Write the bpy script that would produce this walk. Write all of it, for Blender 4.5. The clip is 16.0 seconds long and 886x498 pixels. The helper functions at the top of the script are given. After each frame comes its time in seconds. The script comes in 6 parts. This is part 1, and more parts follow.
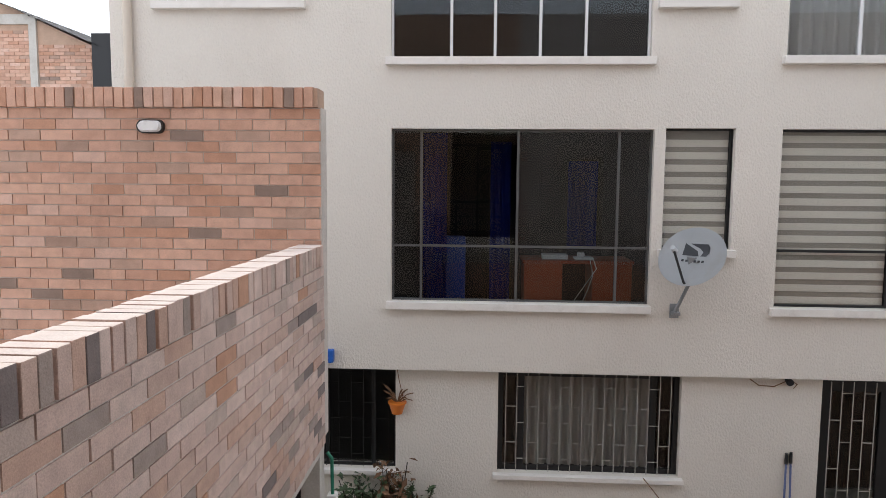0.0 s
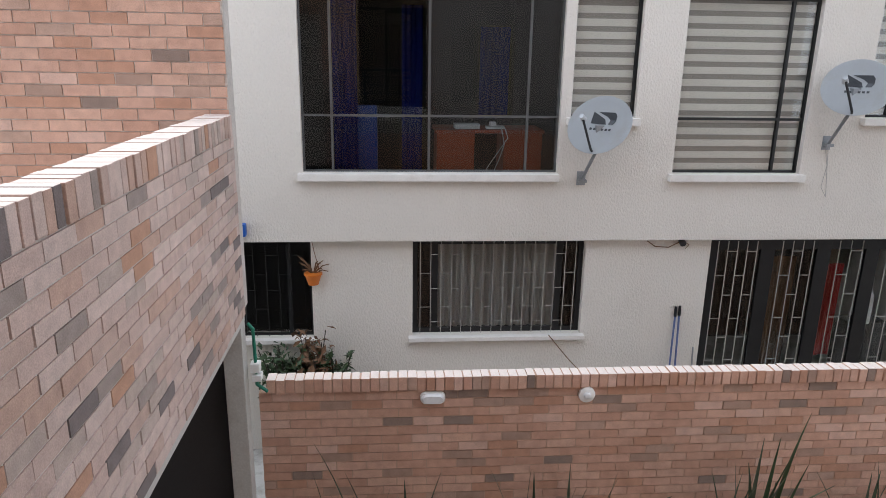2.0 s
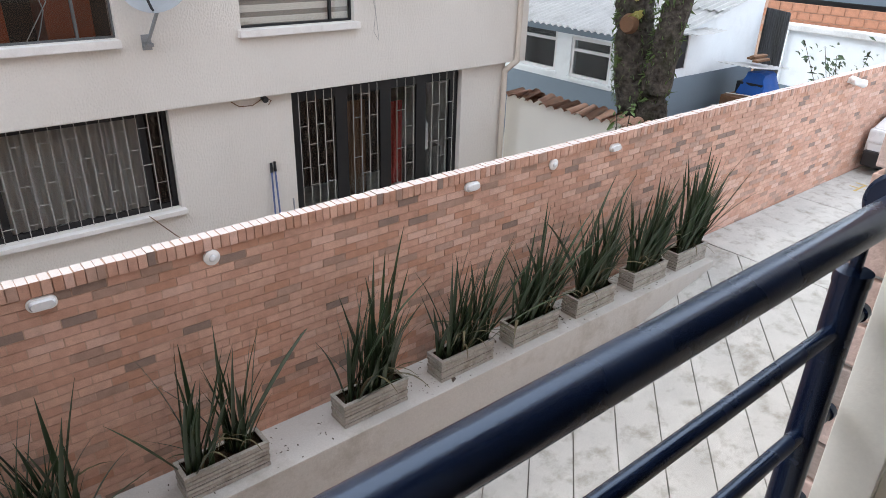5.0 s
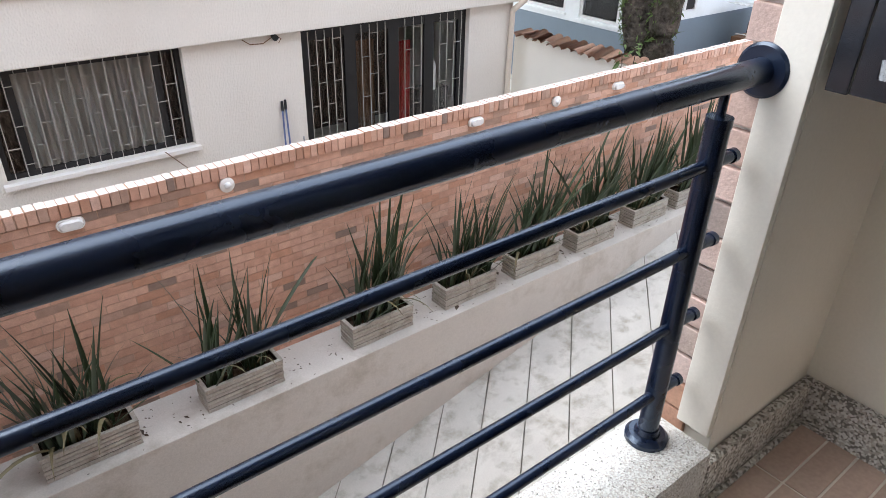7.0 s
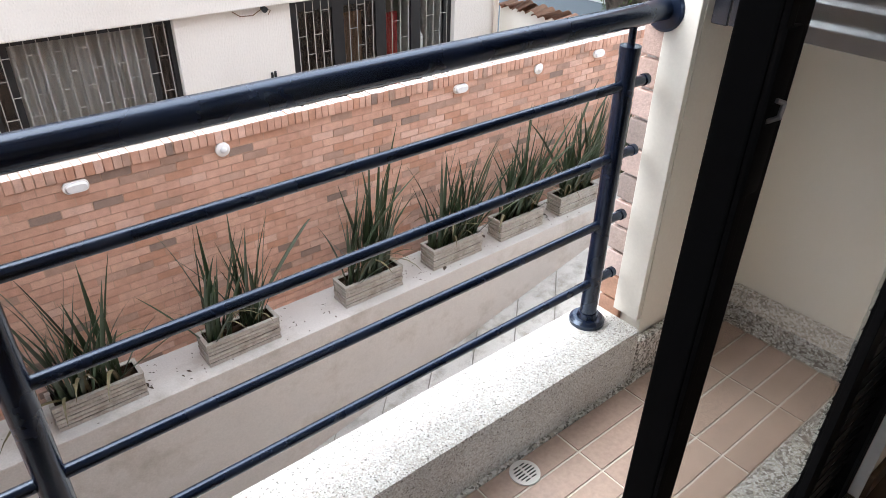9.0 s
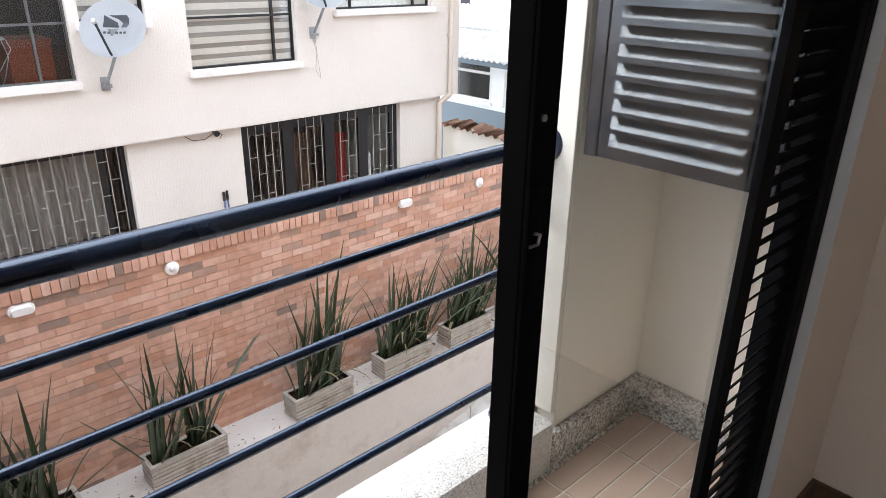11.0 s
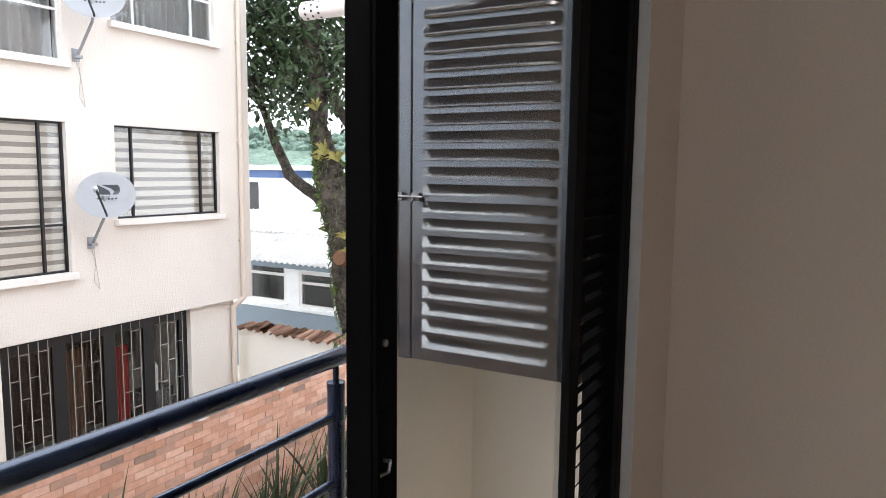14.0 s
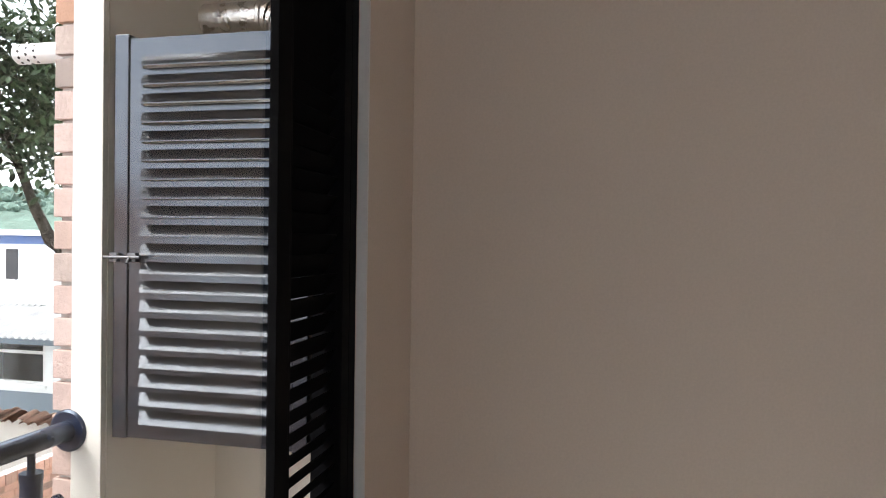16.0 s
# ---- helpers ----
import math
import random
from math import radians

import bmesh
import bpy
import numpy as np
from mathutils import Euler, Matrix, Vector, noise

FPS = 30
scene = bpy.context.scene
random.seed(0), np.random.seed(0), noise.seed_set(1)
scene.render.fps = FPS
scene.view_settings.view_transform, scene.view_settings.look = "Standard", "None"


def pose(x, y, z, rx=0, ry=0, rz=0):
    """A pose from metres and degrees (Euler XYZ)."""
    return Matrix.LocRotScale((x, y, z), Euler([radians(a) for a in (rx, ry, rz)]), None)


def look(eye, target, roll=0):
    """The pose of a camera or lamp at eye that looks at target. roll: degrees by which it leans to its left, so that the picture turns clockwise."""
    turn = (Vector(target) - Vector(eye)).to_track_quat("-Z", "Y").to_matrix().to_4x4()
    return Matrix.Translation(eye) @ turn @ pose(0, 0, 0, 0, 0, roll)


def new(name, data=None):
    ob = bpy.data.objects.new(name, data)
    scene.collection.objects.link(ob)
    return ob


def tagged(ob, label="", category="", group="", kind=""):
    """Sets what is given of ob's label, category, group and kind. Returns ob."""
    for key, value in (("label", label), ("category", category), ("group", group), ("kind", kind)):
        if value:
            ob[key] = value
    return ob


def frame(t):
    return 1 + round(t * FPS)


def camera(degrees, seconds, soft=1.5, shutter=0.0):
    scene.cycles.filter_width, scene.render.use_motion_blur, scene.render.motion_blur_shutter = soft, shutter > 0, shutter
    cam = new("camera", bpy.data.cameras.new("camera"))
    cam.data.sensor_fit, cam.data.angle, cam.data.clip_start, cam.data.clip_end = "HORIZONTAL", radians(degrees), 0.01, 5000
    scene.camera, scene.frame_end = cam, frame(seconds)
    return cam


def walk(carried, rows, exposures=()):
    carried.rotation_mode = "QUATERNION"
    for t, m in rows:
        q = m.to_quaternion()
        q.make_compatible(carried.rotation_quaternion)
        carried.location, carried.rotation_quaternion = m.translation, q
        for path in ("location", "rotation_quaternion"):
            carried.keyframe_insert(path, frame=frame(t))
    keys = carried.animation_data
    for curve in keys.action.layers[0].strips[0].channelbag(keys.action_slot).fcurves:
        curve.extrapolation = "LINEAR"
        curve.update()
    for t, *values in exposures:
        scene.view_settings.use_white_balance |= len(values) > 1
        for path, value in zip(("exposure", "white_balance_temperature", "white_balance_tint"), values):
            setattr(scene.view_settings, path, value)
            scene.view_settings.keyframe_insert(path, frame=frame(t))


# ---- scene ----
cam = camera(65.3, 16.0, soft=0.85)
PATH = [
    (0, (-0.098, -0.145, 1.364), (-0.211, 1.843, 1.174), 0.5),
    (0.5, (-0.165, -0.122, 1.363), (-0.329, 1.852, 1.08), 0.6),
    (1, (-0.21, -0.103, 1.354), (-0.38, 1.854, 0.978), 0.7),
    (1.5, (-0.169, -0.163, 1.353), (-0.256, 1.78, 0.885), 0.9),
    (2, (-0.145, -0.166, 1.355), (0.005, 1.751, 0.805), 0.9),
    (2.5, (-0.094, -0.162, 1.363), (0.452, 1.654, 0.727), 0.7),
    (3, (-0.17, -0.134, 1.294), (0.804, 1.463, 0.586), 1.3),
    (3.5, (-0.215, -0.16, 1.318), (0.896, 1.299, 0.52), 1.4),
    (4, (-0.268, -0.154, 1.277), (0.899, 1.228, 0.422), 1.5),
    (6.3, (-0.433, -0.456, 1.259), (0.698, 0.928, 0.363), 1.5),
    (6.5, (-0.449, -0.471, 1.249), (0.672, 0.907, 0.33), 1.5),
    (7, (-0.508, -0.569, 1.252), (0.587, 0.775, 0.255), 1.6),
    (7.5, (-0.563, -0.683, 1.259), (0.503, 0.622, 0.181), 1.7),
    (8, (-0.603, -0.772, 1.256), (0.442, 0.515, 0.137), 1.7),
    (8.2, (-0.633, -0.795, 1.261), (0.413, 0.495, 0.146), 1.4),
    (10.3, (-0.726, -0.993, 1.33), (0.493, 0.324, 0.447), 1.3),
    (10.5, (-0.737, -1.018, 1.351), (0.499, 0.302, 0.496), 1.0),
    (11, (-0.74, -1.063, 1.368), (0.538, 0.269, 0.597), 1.0),
    (11.5, (-0.752, -1.085, 1.402), (0.568, 0.253, 0.72), 0.9),
    (12, (-0.762, -1.06, 1.402), (0.624, 0.256, 0.814), 1.1),
    (12.5, (-0.767, -1.058, 1.397), (0.735, 0.165, 0.897), 1.1),
    (13, (-0.755, -1.034, 1.391), (0.853, 0.083, 0.983), 0.8),
    (13.5, (-0.739, -1.019, 1.386), (0.936, 0.027, 1.071), 0.7),
    (14, (-0.763, -1.026, 1.397), (0.968, -0.051, 1.173), 0.6),
    (14.5, (-0.767, -1.04, 1.401), (1.004, -0.12, 1.27), 0.5),
    (15, (-0.75, -1.081, 1.404), (1.067, -0.246, 1.345), 0.4),
    (15.5, (-0.719, -1.118, 1.402), (1.159, -0.431, 1.35), 0.6),
    (16, (-0.674, -1.158, 1.381), (1.274, -0.708, 1.357), 0.8),
]
walk(cam, [(t, look(eye, target, roll)) for t, eye, target, roll in PATH],
     [(0, -0.2, 6550, 10), (1, -0.24, 6500, 11), (1.5, -0.1, 6250, 9), (2, 0.05, 6200, 9), (2.5, 0.28, 6150, 9), (3, 0.38, 6150, 9), (4, 0.32, 6150, 9), (6.5, 0.62, 6150, 10), (8, 0.95, 6200, 10),
      (10.5, 1.2, 6200, 10), (12.5, 1.1, 6400, 11), (15, 1.1, 6450, 11), (16, 1.35, 6450, 12)])

# ---- world, sun ----
world = bpy.data.worlds.new("sky")
scene.world = world
world.use_nodes = True
wn, wl = world.node_tree.nodes, world.node_tree.links
sky = wn.new("ShaderNodeTexSky")
sky.sky_type = "NISHITA"
sky.sun_disc = False
sky.sun_elevation, sky.sun_rotation = radians(70), radians(-13)
sky.dust_density, sky.air_density = 6.0, 1.2
grey = wn.new("ShaderNodeMix")
grey.data_type = "RGBA"
grey.inputs["Factor"].default_value = 0.8
grey.inputs[7].default_value = (10.2, 10.8, 11.8, 1)
wl.new(sky.outputs[0], grey.inputs[6])
bg = wn["Background"]
wl.new(grey.outputs[2], bg.inputs[0])
bg.inputs[1].default_value = 0.19
sun_data = bpy.data.lights.new("sun", "SUN")
sun_data.energy, sun_data.angle, sun_data.color = 1.75, radians(40), (1, 0.96, 0.9)
sun = new("sun", sun_data)
sun.matrix_world = look((0, 0, 20), (4.2, -5.0, 11.8))


# ---- materials ----
def material(name, base, rough=0.6, metal=0.0, var=0.12, scale=6.0, fine=90.0, bump=0.15, stain=None, stain_amt=0.0, stain_scale=1.5, dist=0.01, stretch=(1, 1, 1), spec=0.5):
    """A surface with a coarse and a fine variation, optional stains and a fine relief."""
    m = bpy.data.materials.new(name)
    m.use_nodes = True
    n, l = m.node_tree.nodes, m.node_tree.links
    p = n["Principled BSDF"]
    p.inputs["Metallic"].default_value = metal
    p.inputs["Specular IOR Level"].default_value = spec
    tc = n.new("ShaderNodeTexCoord")
    mp = n.new("ShaderNodeMapping")
    mp.inputs["Scale"].default_value = stretch
    l.new(tc.outputs["Object"], mp.inputs[0])
    a = n.new("ShaderNodeTexNoise")
    a.inputs["Scale"].default_value, a.inputs["Detail"].default_value = scale, 5
    b = n.new("ShaderNodeTexNoise")
    b.inputs["Scale"].default_value, b.inputs["Detail"].default_value = fine, 3
    l.new(mp.outputs[0], a.inputs["Vector"])
    l.new(mp.outputs[0], b.inputs["Vector"])
    add = n.new("ShaderNodeMath")
    add.operation = "ADD"
    l.new(a.outputs["Fac"], add.inputs[0])
    l.new(b.outputs["Fac"], add.inputs[1])
    rng = n.new("ShaderNodeMapRange")
    rng.inputs["From Min"].default_value, rng.inputs["From Max"].default_value = 0.6, 1.4
    rng.inputs["To Min"].default_value, rng.inputs["To Max"].default_value = 1 - var, 1 + var
    l.new(add.outputs[0], rng.inputs["Value"])
    mul = n.new("ShaderNodeVectorMath")
    mul.operation = "SCALE"
    mul.inputs[0].default_value = base
    l.new(rng.outputs[0], mul.inputs["Scale"])
    out = mul.outputs[0]
    if stain:
        s = n.new("ShaderNodeTexNoise")
        s.inputs["Scale"].default_value, s.inputs["Detail"].default_value = stain_scale, 7
        s.inputs["Roughness"].default_value = 0.65
        l.new(mp.outputs[0], s.inputs["Vector"])
        r = n.new("ShaderNodeMapRange")
        r.inputs["From Min"].default_value, r.inputs["From Max"].default_value = 0.5, 0.72
        r.inputs["To Max"].default_value = stain_amt
        l.new(s.outputs["Fac"], r.inputs["Value"])
        mx = n.new("ShaderNodeMix")
        mx.data_type = "RGBA"
        l.new(r.outputs[0], mx.inputs["Factor"])
        l.new(out, mx.inputs[6])
        mx.inputs[7].default_value = (*stain, 1)
        out = mx.outputs[2]
    l.new(out, p.inputs["Base Color"])
    rr = n.new("ShaderNodeMapRange")
    rr.inputs["From Min"].default_value, rr.inputs["From Max"].default_value = 0.3, 0.7
    rr.inputs["To Min"].default_value, rr.inputs["To Max"].default_value = max(rough - 0.08, 0.02), min(rough + 0.08, 1)
    l.new(a.outputs["Fac"], rr.inputs["Value"])
    l.new(rr.outputs[0], p.inputs["Roughness"])
    if bump:
        bp = n.new("ShaderNodeBump")
        bp.inputs["Strength"].default_value, bp.inputs["Distance"].default_value = bump, dist
        l.new(b.outputs["Fac"], bp.inputs["Height"])
        l.new(bp.outputs[0], p.inputs["Normal"])
    return m


def brick_material(name, island, pale=False):
    """Fired clay: one tone a brick, with grain, dust and a rough face."""
    m = bpy.data.materials.new(name)
    m.use_nodes = True
    n, l = m.node_tree.nodes, m.node_tree.links
    p = n["Principled BSDF"]
    p.inputs["Roughness"].default_value = 0.9
    p.inputs["Specular IOR Level"].default_value = 0.25
    if island:
        rnd = n.new("ShaderNodeNewGeometry").outputs["Random Per Island"]
    else:
        rnd = n.new("ShaderNodeObjectInfo").outputs["Random"]
    ramp = n.new("ShaderNodeValToRGB")
    e = ramp.color_ramp
    e.interpolation = "CONSTANT"
    if pale:
        tones = [(0.0, (0.55, 0.39, 0.33)), (0.2, (0.60, 0.45, 0.39)), (0.36, (0.51, 0.35, 0.285)), (0.5, (0.57, 0.42, 0.36)), (0.68, (0.52, 0.33, 0.25)), (0.8, (0.47, 0.36, 0.305)), (0.87, (0.50, 0.27, 0.17)), (0.91, (0.34, 0.265, 0.23)), (0.965, (0.20, 0.16, 0.15))]
    else:
        tones = [(0.0, (0.50, 0.31, 0.235)), (0.2, (0.55, 0.355, 0.275)), (0.36, (0.47, 0.285, 0.215)), (0.52, (0.53, 0.335, 0.26)), (0.66, (0.45, 0.26, 0.185)), (0.76, (0.57, 0.39, 0.32)), (0.85, (0.43, 0.295, 0.235)), (0.91, (0.36, 0.245, 0.195)), (0.955, (0.25, 0.185, 0.155))]
    keep, lift = (0.84, 1.04) if pale else (1.04, 1.07)
    tones = [(f, tuple(lift * (keep * v + (1 - keep) * (sum(c) / 3)) for v in c)) for f, c in tones]
    e.elements[0].position, e.elements[0].color = 0, (*tones[0][1], 1)
    e.elements.remove(e.elements[1])
    for pos, c in tones[1:]:
        e.elements.new(pos).color = (*c, 1)
    l.new(rnd, ramp.inputs[0])
    geo = n.new("ShaderNodeNewGeometry")
    a = n.new("ShaderNodeTexNoise")
    a.inputs["Scale"].default_value, a.inputs["Detail"].default_value = 14, 5
    b = n.new("ShaderNodeTexNoise")
    b.inputs["Scale"].default_value, b.inputs["Detail"].default_value = 160, 3
    c = n.new("ShaderNodeTexNoise")
    c.inputs["Scale"].default_value, c.inputs["Detail"].default_value = 0.9, 4
    for t in (a, b, c):
        l.new(geo.outputs["Position"], t.inputs["Vector"])
    s1 = n.new("ShaderNodeMath")
    s1.operation = "ADD"
    l.new(a.outputs["Fac"], s1.inputs[0])
    l.new(b.outputs["Fac"], s1.inputs[1])
    s2 = n.new("ShaderNodeMath")
    s2.operation = "ADD"
    l.new(s1.outputs[0], s2.inputs[0])
    l.new(c.outputs["Fac"], s2.inputs[1])
    r = n.new("ShaderNodeMapRange")
    r.inputs["From Min"].default_value, r.inputs["From Max"].default_value = 1.0, 2.0
    r.inputs["To Min"].default_value, r.inputs["To Max"].default_value = 0.74, 1.26
    l.new(s2.outputs[0], r.inputs["Value"])
    mul = n.new("ShaderNodeVectorMath")
    mul.operation = "SCALE"
    l.new(ramp.outputs[0], mul.inputs[0])
    l.new(r.outputs[0], mul.inputs["Scale"])
    l.new(mul.outputs[0], p.inputs["Base Color"])
    bp = n.new("ShaderNodeBump")
    bp.inputs["Strength"].default_value, bp.inputs["Distance"].default_value = 0.5, 0.004
    l.new(s1.outputs[0], bp.inputs["Height"])
    l.new(bp.outputs[0], p.inputs["Normal"])
    return m


def granite_material(name, base, dark=0.06, size=330):
    """Washed granite chips in cement: pale, grey and dark flecks a few millimetres wide."""
    m = bpy.data.materials.new(name)
    m.use_nodes = True
    n, l = m.node_tree.nodes, m.node_tree.links
    p = n["Principled BSDF"]
    p.inputs["Roughness"].default_value = 0.75
    p.inputs["Specular IOR Level"].default_value = 0.3
    pos = n.new("ShaderNodeNewGeometry").outputs["Position"]
    v = n.new("ShaderNodeTexVoronoi")
    v.inputs["Scale"].default_value = size
    big = n.new("ShaderNodeTexNoise")
    big.inputs["Scale"].default_value, big.inputs["Detail"].default_value = 5, 5
    l.new(pos, v.inputs["Vector"])
    l.new(pos, big.inputs["Vector"])
    sep = n.new("ShaderNodeSeparateColor")
    l.new(v.outputs["Color"], sep.inputs[0])
    ramp = n.new("ShaderNodeValToRGB")
    e = ramp.color_ramp
    e.interpolation = "CONSTANT"
    e.elements[0].color = (0.34, 0.33, 0.31, 1)
    e.elements[1].position, e.elements[1].color = dark, (0.72, 0.70, 0.67, 1)
    e.elements.new(dark + 0.19).color = (0.92, 0.92, 0.91, 1)
    e.elements.new(0.55).color = (1.12, 1.12, 1.11, 1)
    e.elements.new(0.86).color = (0.78, 0.74, 0.68, 1)
    l.new(sep.outputs[0], ramp.inputs[0])
    r = n.new("ShaderNodeMapRange")
    r.inputs["From Min"].default_value, r.inputs["From Max"].default_value = 0.3, 0.7
    r.inputs["To Min"].default_value, r.inputs["To Max"].default_value = 0.8, 1.14
    l.new(big.outputs["Fac"], r.inputs["Value"])
    mul = n.new("ShaderNodeVectorMath")
    mul.operation = "SCALE"
    l.new(ramp.outputs[0], mul.inputs[0])
    l.new(r.outputs[0], mul.inputs["Scale"])
    tint = n.new("ShaderNodeVectorMath")
    tint.operation = "MULTIPLY"
    tint.inputs[1].default_value = base
    l.new(mul.outputs[0], tint.inputs[0])
    l.new(tint.outputs[0], p.inputs["Base Color"])
    bp = n.new("ShaderNodeBump")
    bp.inputs["Strength"].default_value, bp.inputs["Distance"].default_value = 0.6, 0.003
    l.new(v.outputs["Distance"], bp.inputs["Height"])
    l.new(bp.outputs[0], p.inputs["Normal"])
    return m


def glass_material(name, tint=(1, 1, 1), rough=0.0):
    m = bpy.data.materials.new(name)
    m.use_nodes = True
    n, l = m.node_tree.nodes, m.node_tree.links
    n.remove(n["Principled BSDF"])
    g = n.new("ShaderNodeBsdfGlass")
    g.inputs["Color"].default_value = (*tint, 1)
    g.inputs["Roughness"].default_value = rough
    g.inputs["IOR"].default_value = 1.5
    l.new(g.outputs[0], n["Material Output"].inputs[0])
    return m


M = {}
M["stucco"] = material("cream_stucco", (0.70, 0.65, 0.59), 0.9, var=0.05, scale=0.8, fine=52, bump=0.75, dist=0.016, stain=(0.57, 0.51, 0.45), stain_amt=0.3, stain_scale=0.7, stretch=(1, 1, 0.6), spec=0.2)
M["sill"] = material("white_sill_paint", (0.74, 0.70, 0.66), 0.6, var=0.06, scale=5, bump=0.2, stain=(0.5, 0.45, 0.4), stain_amt=0.35, stain_scale=6)
M["plaster"] = material("balcony_plaster", (0.80, 0.765, 0.69), 0.85, var=0.04, scale=2, fine=120, bump=0.12, dist=0.004, spec=0.2)
M["room_paint"] = material("room_wall_paint", (0.66, 0.55, 0.44), 0.8, var=0.05, scale=1.2, fine=150, bump=0.1, dist=0.003, spec=0.25)
M["white_edge"] = material("white_plaster_edge", (0.72, 0.69, 0.64), 0.7, var=0.04, scale=4, bump=0.1)
M["black_metal"] = material("black_painted_metal", (0.0035, 0.0035, 0.004), 0.62, var=0.2, scale=8, bump=0.05, dist=0.002, spec=0.04)
M["rail_paint"] = material("blue_black_rail_enamel", (0.003, 0.0065, 0.021), 0.25, var=0.3, scale=9, fine=210, bump=0.2, dist=0.001, spec=0.9)
# blue of the reflected sky painted in as a specular tint
M["rail_paint"].node_tree.nodes["Principled BSDF"].inputs["Specular Tint"].default_value = (0.68, 0.82, 1.0, 1)
M["shutter_paint"] = material("charcoal_metal_paint", (0.013, 0.0145, 0.019), 0.2, 0.0, var=0.08, scale=7, bump=0.0)
M["shutter_paint"].node_tree.nodes["Principled BSDF"].inputs["IOR"].default_value = 1.78
# same for the shutter: bluish sky sheen set by the tint
M["shutter_paint"].node_tree.nodes["Principled BSDF"].inputs["Specular Tint"].default_value = (0.82, 0.9, 1.0, 1)
M["mortar"] = material("brown_mortar", (0.47, 0.325, 0.245), 0.95, var=0.2, scale=5, bump=0.4, spec=0.15)
M["mortar_pale"] = material("pale_mortar", (0.57, 0.515, 0.475), 0.95, var=0.2, scale=5, bump=0.4, spec=0.15)
M["concrete"] = material("ledge_concrete", (0.54, 0.515, 0.48), 0.9, var=0.12, scale=2.2, fine=70, bump=0.3, dist=0.005, stain=(0.27, 0.235, 0.185), stain_amt=0.6, stain_scale=2.2, spec=0.2)
M["ramp"] = material("ramp_concrete", (0.50, 0.485, 0.45), 0.88, var=0.2, scale=2.5, fine=110, bump=0.5, dist=0.006, stain=(0.20, 0.175, 0.13), stain_amt=0.7, stain_scale=4.5, spec=0.2)
M["granite"] = granite_material("washed_granite", (0.64, 0.63, 0.61), 0.26, 170)
M["granite_light"] = granite_material("pale_granite_kerb", (0.66, 0.655, 0.64), 0.04, 330)
M["tile"] = material("terracotta_floor_tile", (0.46, 0.345, 0.285), 0.36, var=0.16, scale=9, bump=0.1, dist=0.003, stain=(0.5, 0.41, 0.33), stain_amt=0.4, stain_scale=7)
M["grout"] = material("grey_grout", (0.72, 0.68, 0.61), 0.9, var=0.1, scale=20, bump=0.2)
M["wood"] = material("dark_wood_floor", (0.075, 0.042, 0.022), 0.4, var=0.3, scale=4, fine=40, bump=0.1, stretch=(1, 8, 1), dist=0.003)
M["ceiling"] = material("ceiling_paint", (0.70, 0.68, 0.64), 0.85, var=0.02, scale=3, bump=0.05)
M["glass"] = glass_material("clear_glass", (0.97, 0.98, 0.975))
M["dark_glass"] = glass_material("tinted_glass", (0.75, 0.77, 0.78))
M["brick"] = brick_material("clay_brick", False)
M["brick_far"] = brick_material("clay_brick_joined", True)
M["brick_pale"] = brick_material("pale_clay_brick", False, True)
M["brick_pale_far"] = brick_material("pale_clay_brick_joined", True, True)
# light from the sky painted into the cap tops, along with pale bloom
M["brick_top"] = material("skylit_weathered_brick_top", (0.68, 0.60, 0.555), 0.95, var=0.14, scale=9, fine=120, bump=0.3, dist=0.004, stain=(0.52, 0.40, 0.33), stain_amt=0.5, stain_scale=4, spec=0.15)
M["planter"] = material("weathered_fibre_cement", (0.41, 0.385, 0.345), 0.9, var=0.28, scale=9, fine=60, bump=0.4, dist=0.004, stain=(0.20, 0.175, 0.14), stain_amt=0.7, stain_scale=5, spec=0.2)
M["soil"] = material("dark_soil", (0.045, 0.03, 0.02), 0.95, var=0.5, scale=30, bump=0.9, dist=0.02, spec=0.1)
M["white_plastic"] = material("white_plastic", (0.78, 0.77, 0.75), 0.35, var=0.03, scale=8, bump=0.0)
M["lens"] = material("frosted_lamp_lens", (0.72, 0.73, 0.74), 0.25, var=0.03, scale=8, bump=0.0)
# near-black base colour stands in for the shade of rooms and garage
M["dark_room"] = material("painted_shade_wall", (0.05, 0.047, 0.048), 0.9, var=0.1, scale=2, bump=0.0)


# ---- building blocks ----
def box(bm, x0, x1, y0, y1, z0, z1, bevel=0.0):
    r = bmesh.ops.create_cube(bm, size=1.0, matrix=Matrix.LocRotScale(((x0 + x1) / 2, (y0 + y1) / 2, (z0 + z1) / 2), None, (x1 - x0, y1 - y0, z1 - z0)))
    if bevel:
        es = list({e for v in r["verts"] for e in v.link_edges})
        bmesh.ops.bevel(bm, geom=es, offset=bevel, segments=2, affect="EDGES", profile=0.6)
    return bm


def tube(bm, a, b, r0, r1=None, n=16, caps=True):
    a, b = Vector(a), Vector(b)
    r1 = r0 if r1 is None else r1
    d = b - a
    m = Matrix.Translation((a + b) / 2) @ d.to_track_quat("Z", "Y").to_matrix().to_4x4()
    bmesh.ops.create_cone(bm, cap_ends=caps, segments=n, radius1=r0, radius2=r1, depth=d.length, matrix=m)
    return bm


def bent(bm, pts, r, n=8):
    """A bent rod through the points."""
    for a, b in zip(pts, pts[1:]):
        tube(bm, a, b, r, n=n)
    for p in pts[1:-1]:
        bmesh.ops.create_uvsphere(bm, u_segments=n, v_segments=6, radius=r * 1.0, matrix=Matrix.Translation(p))
    return bm


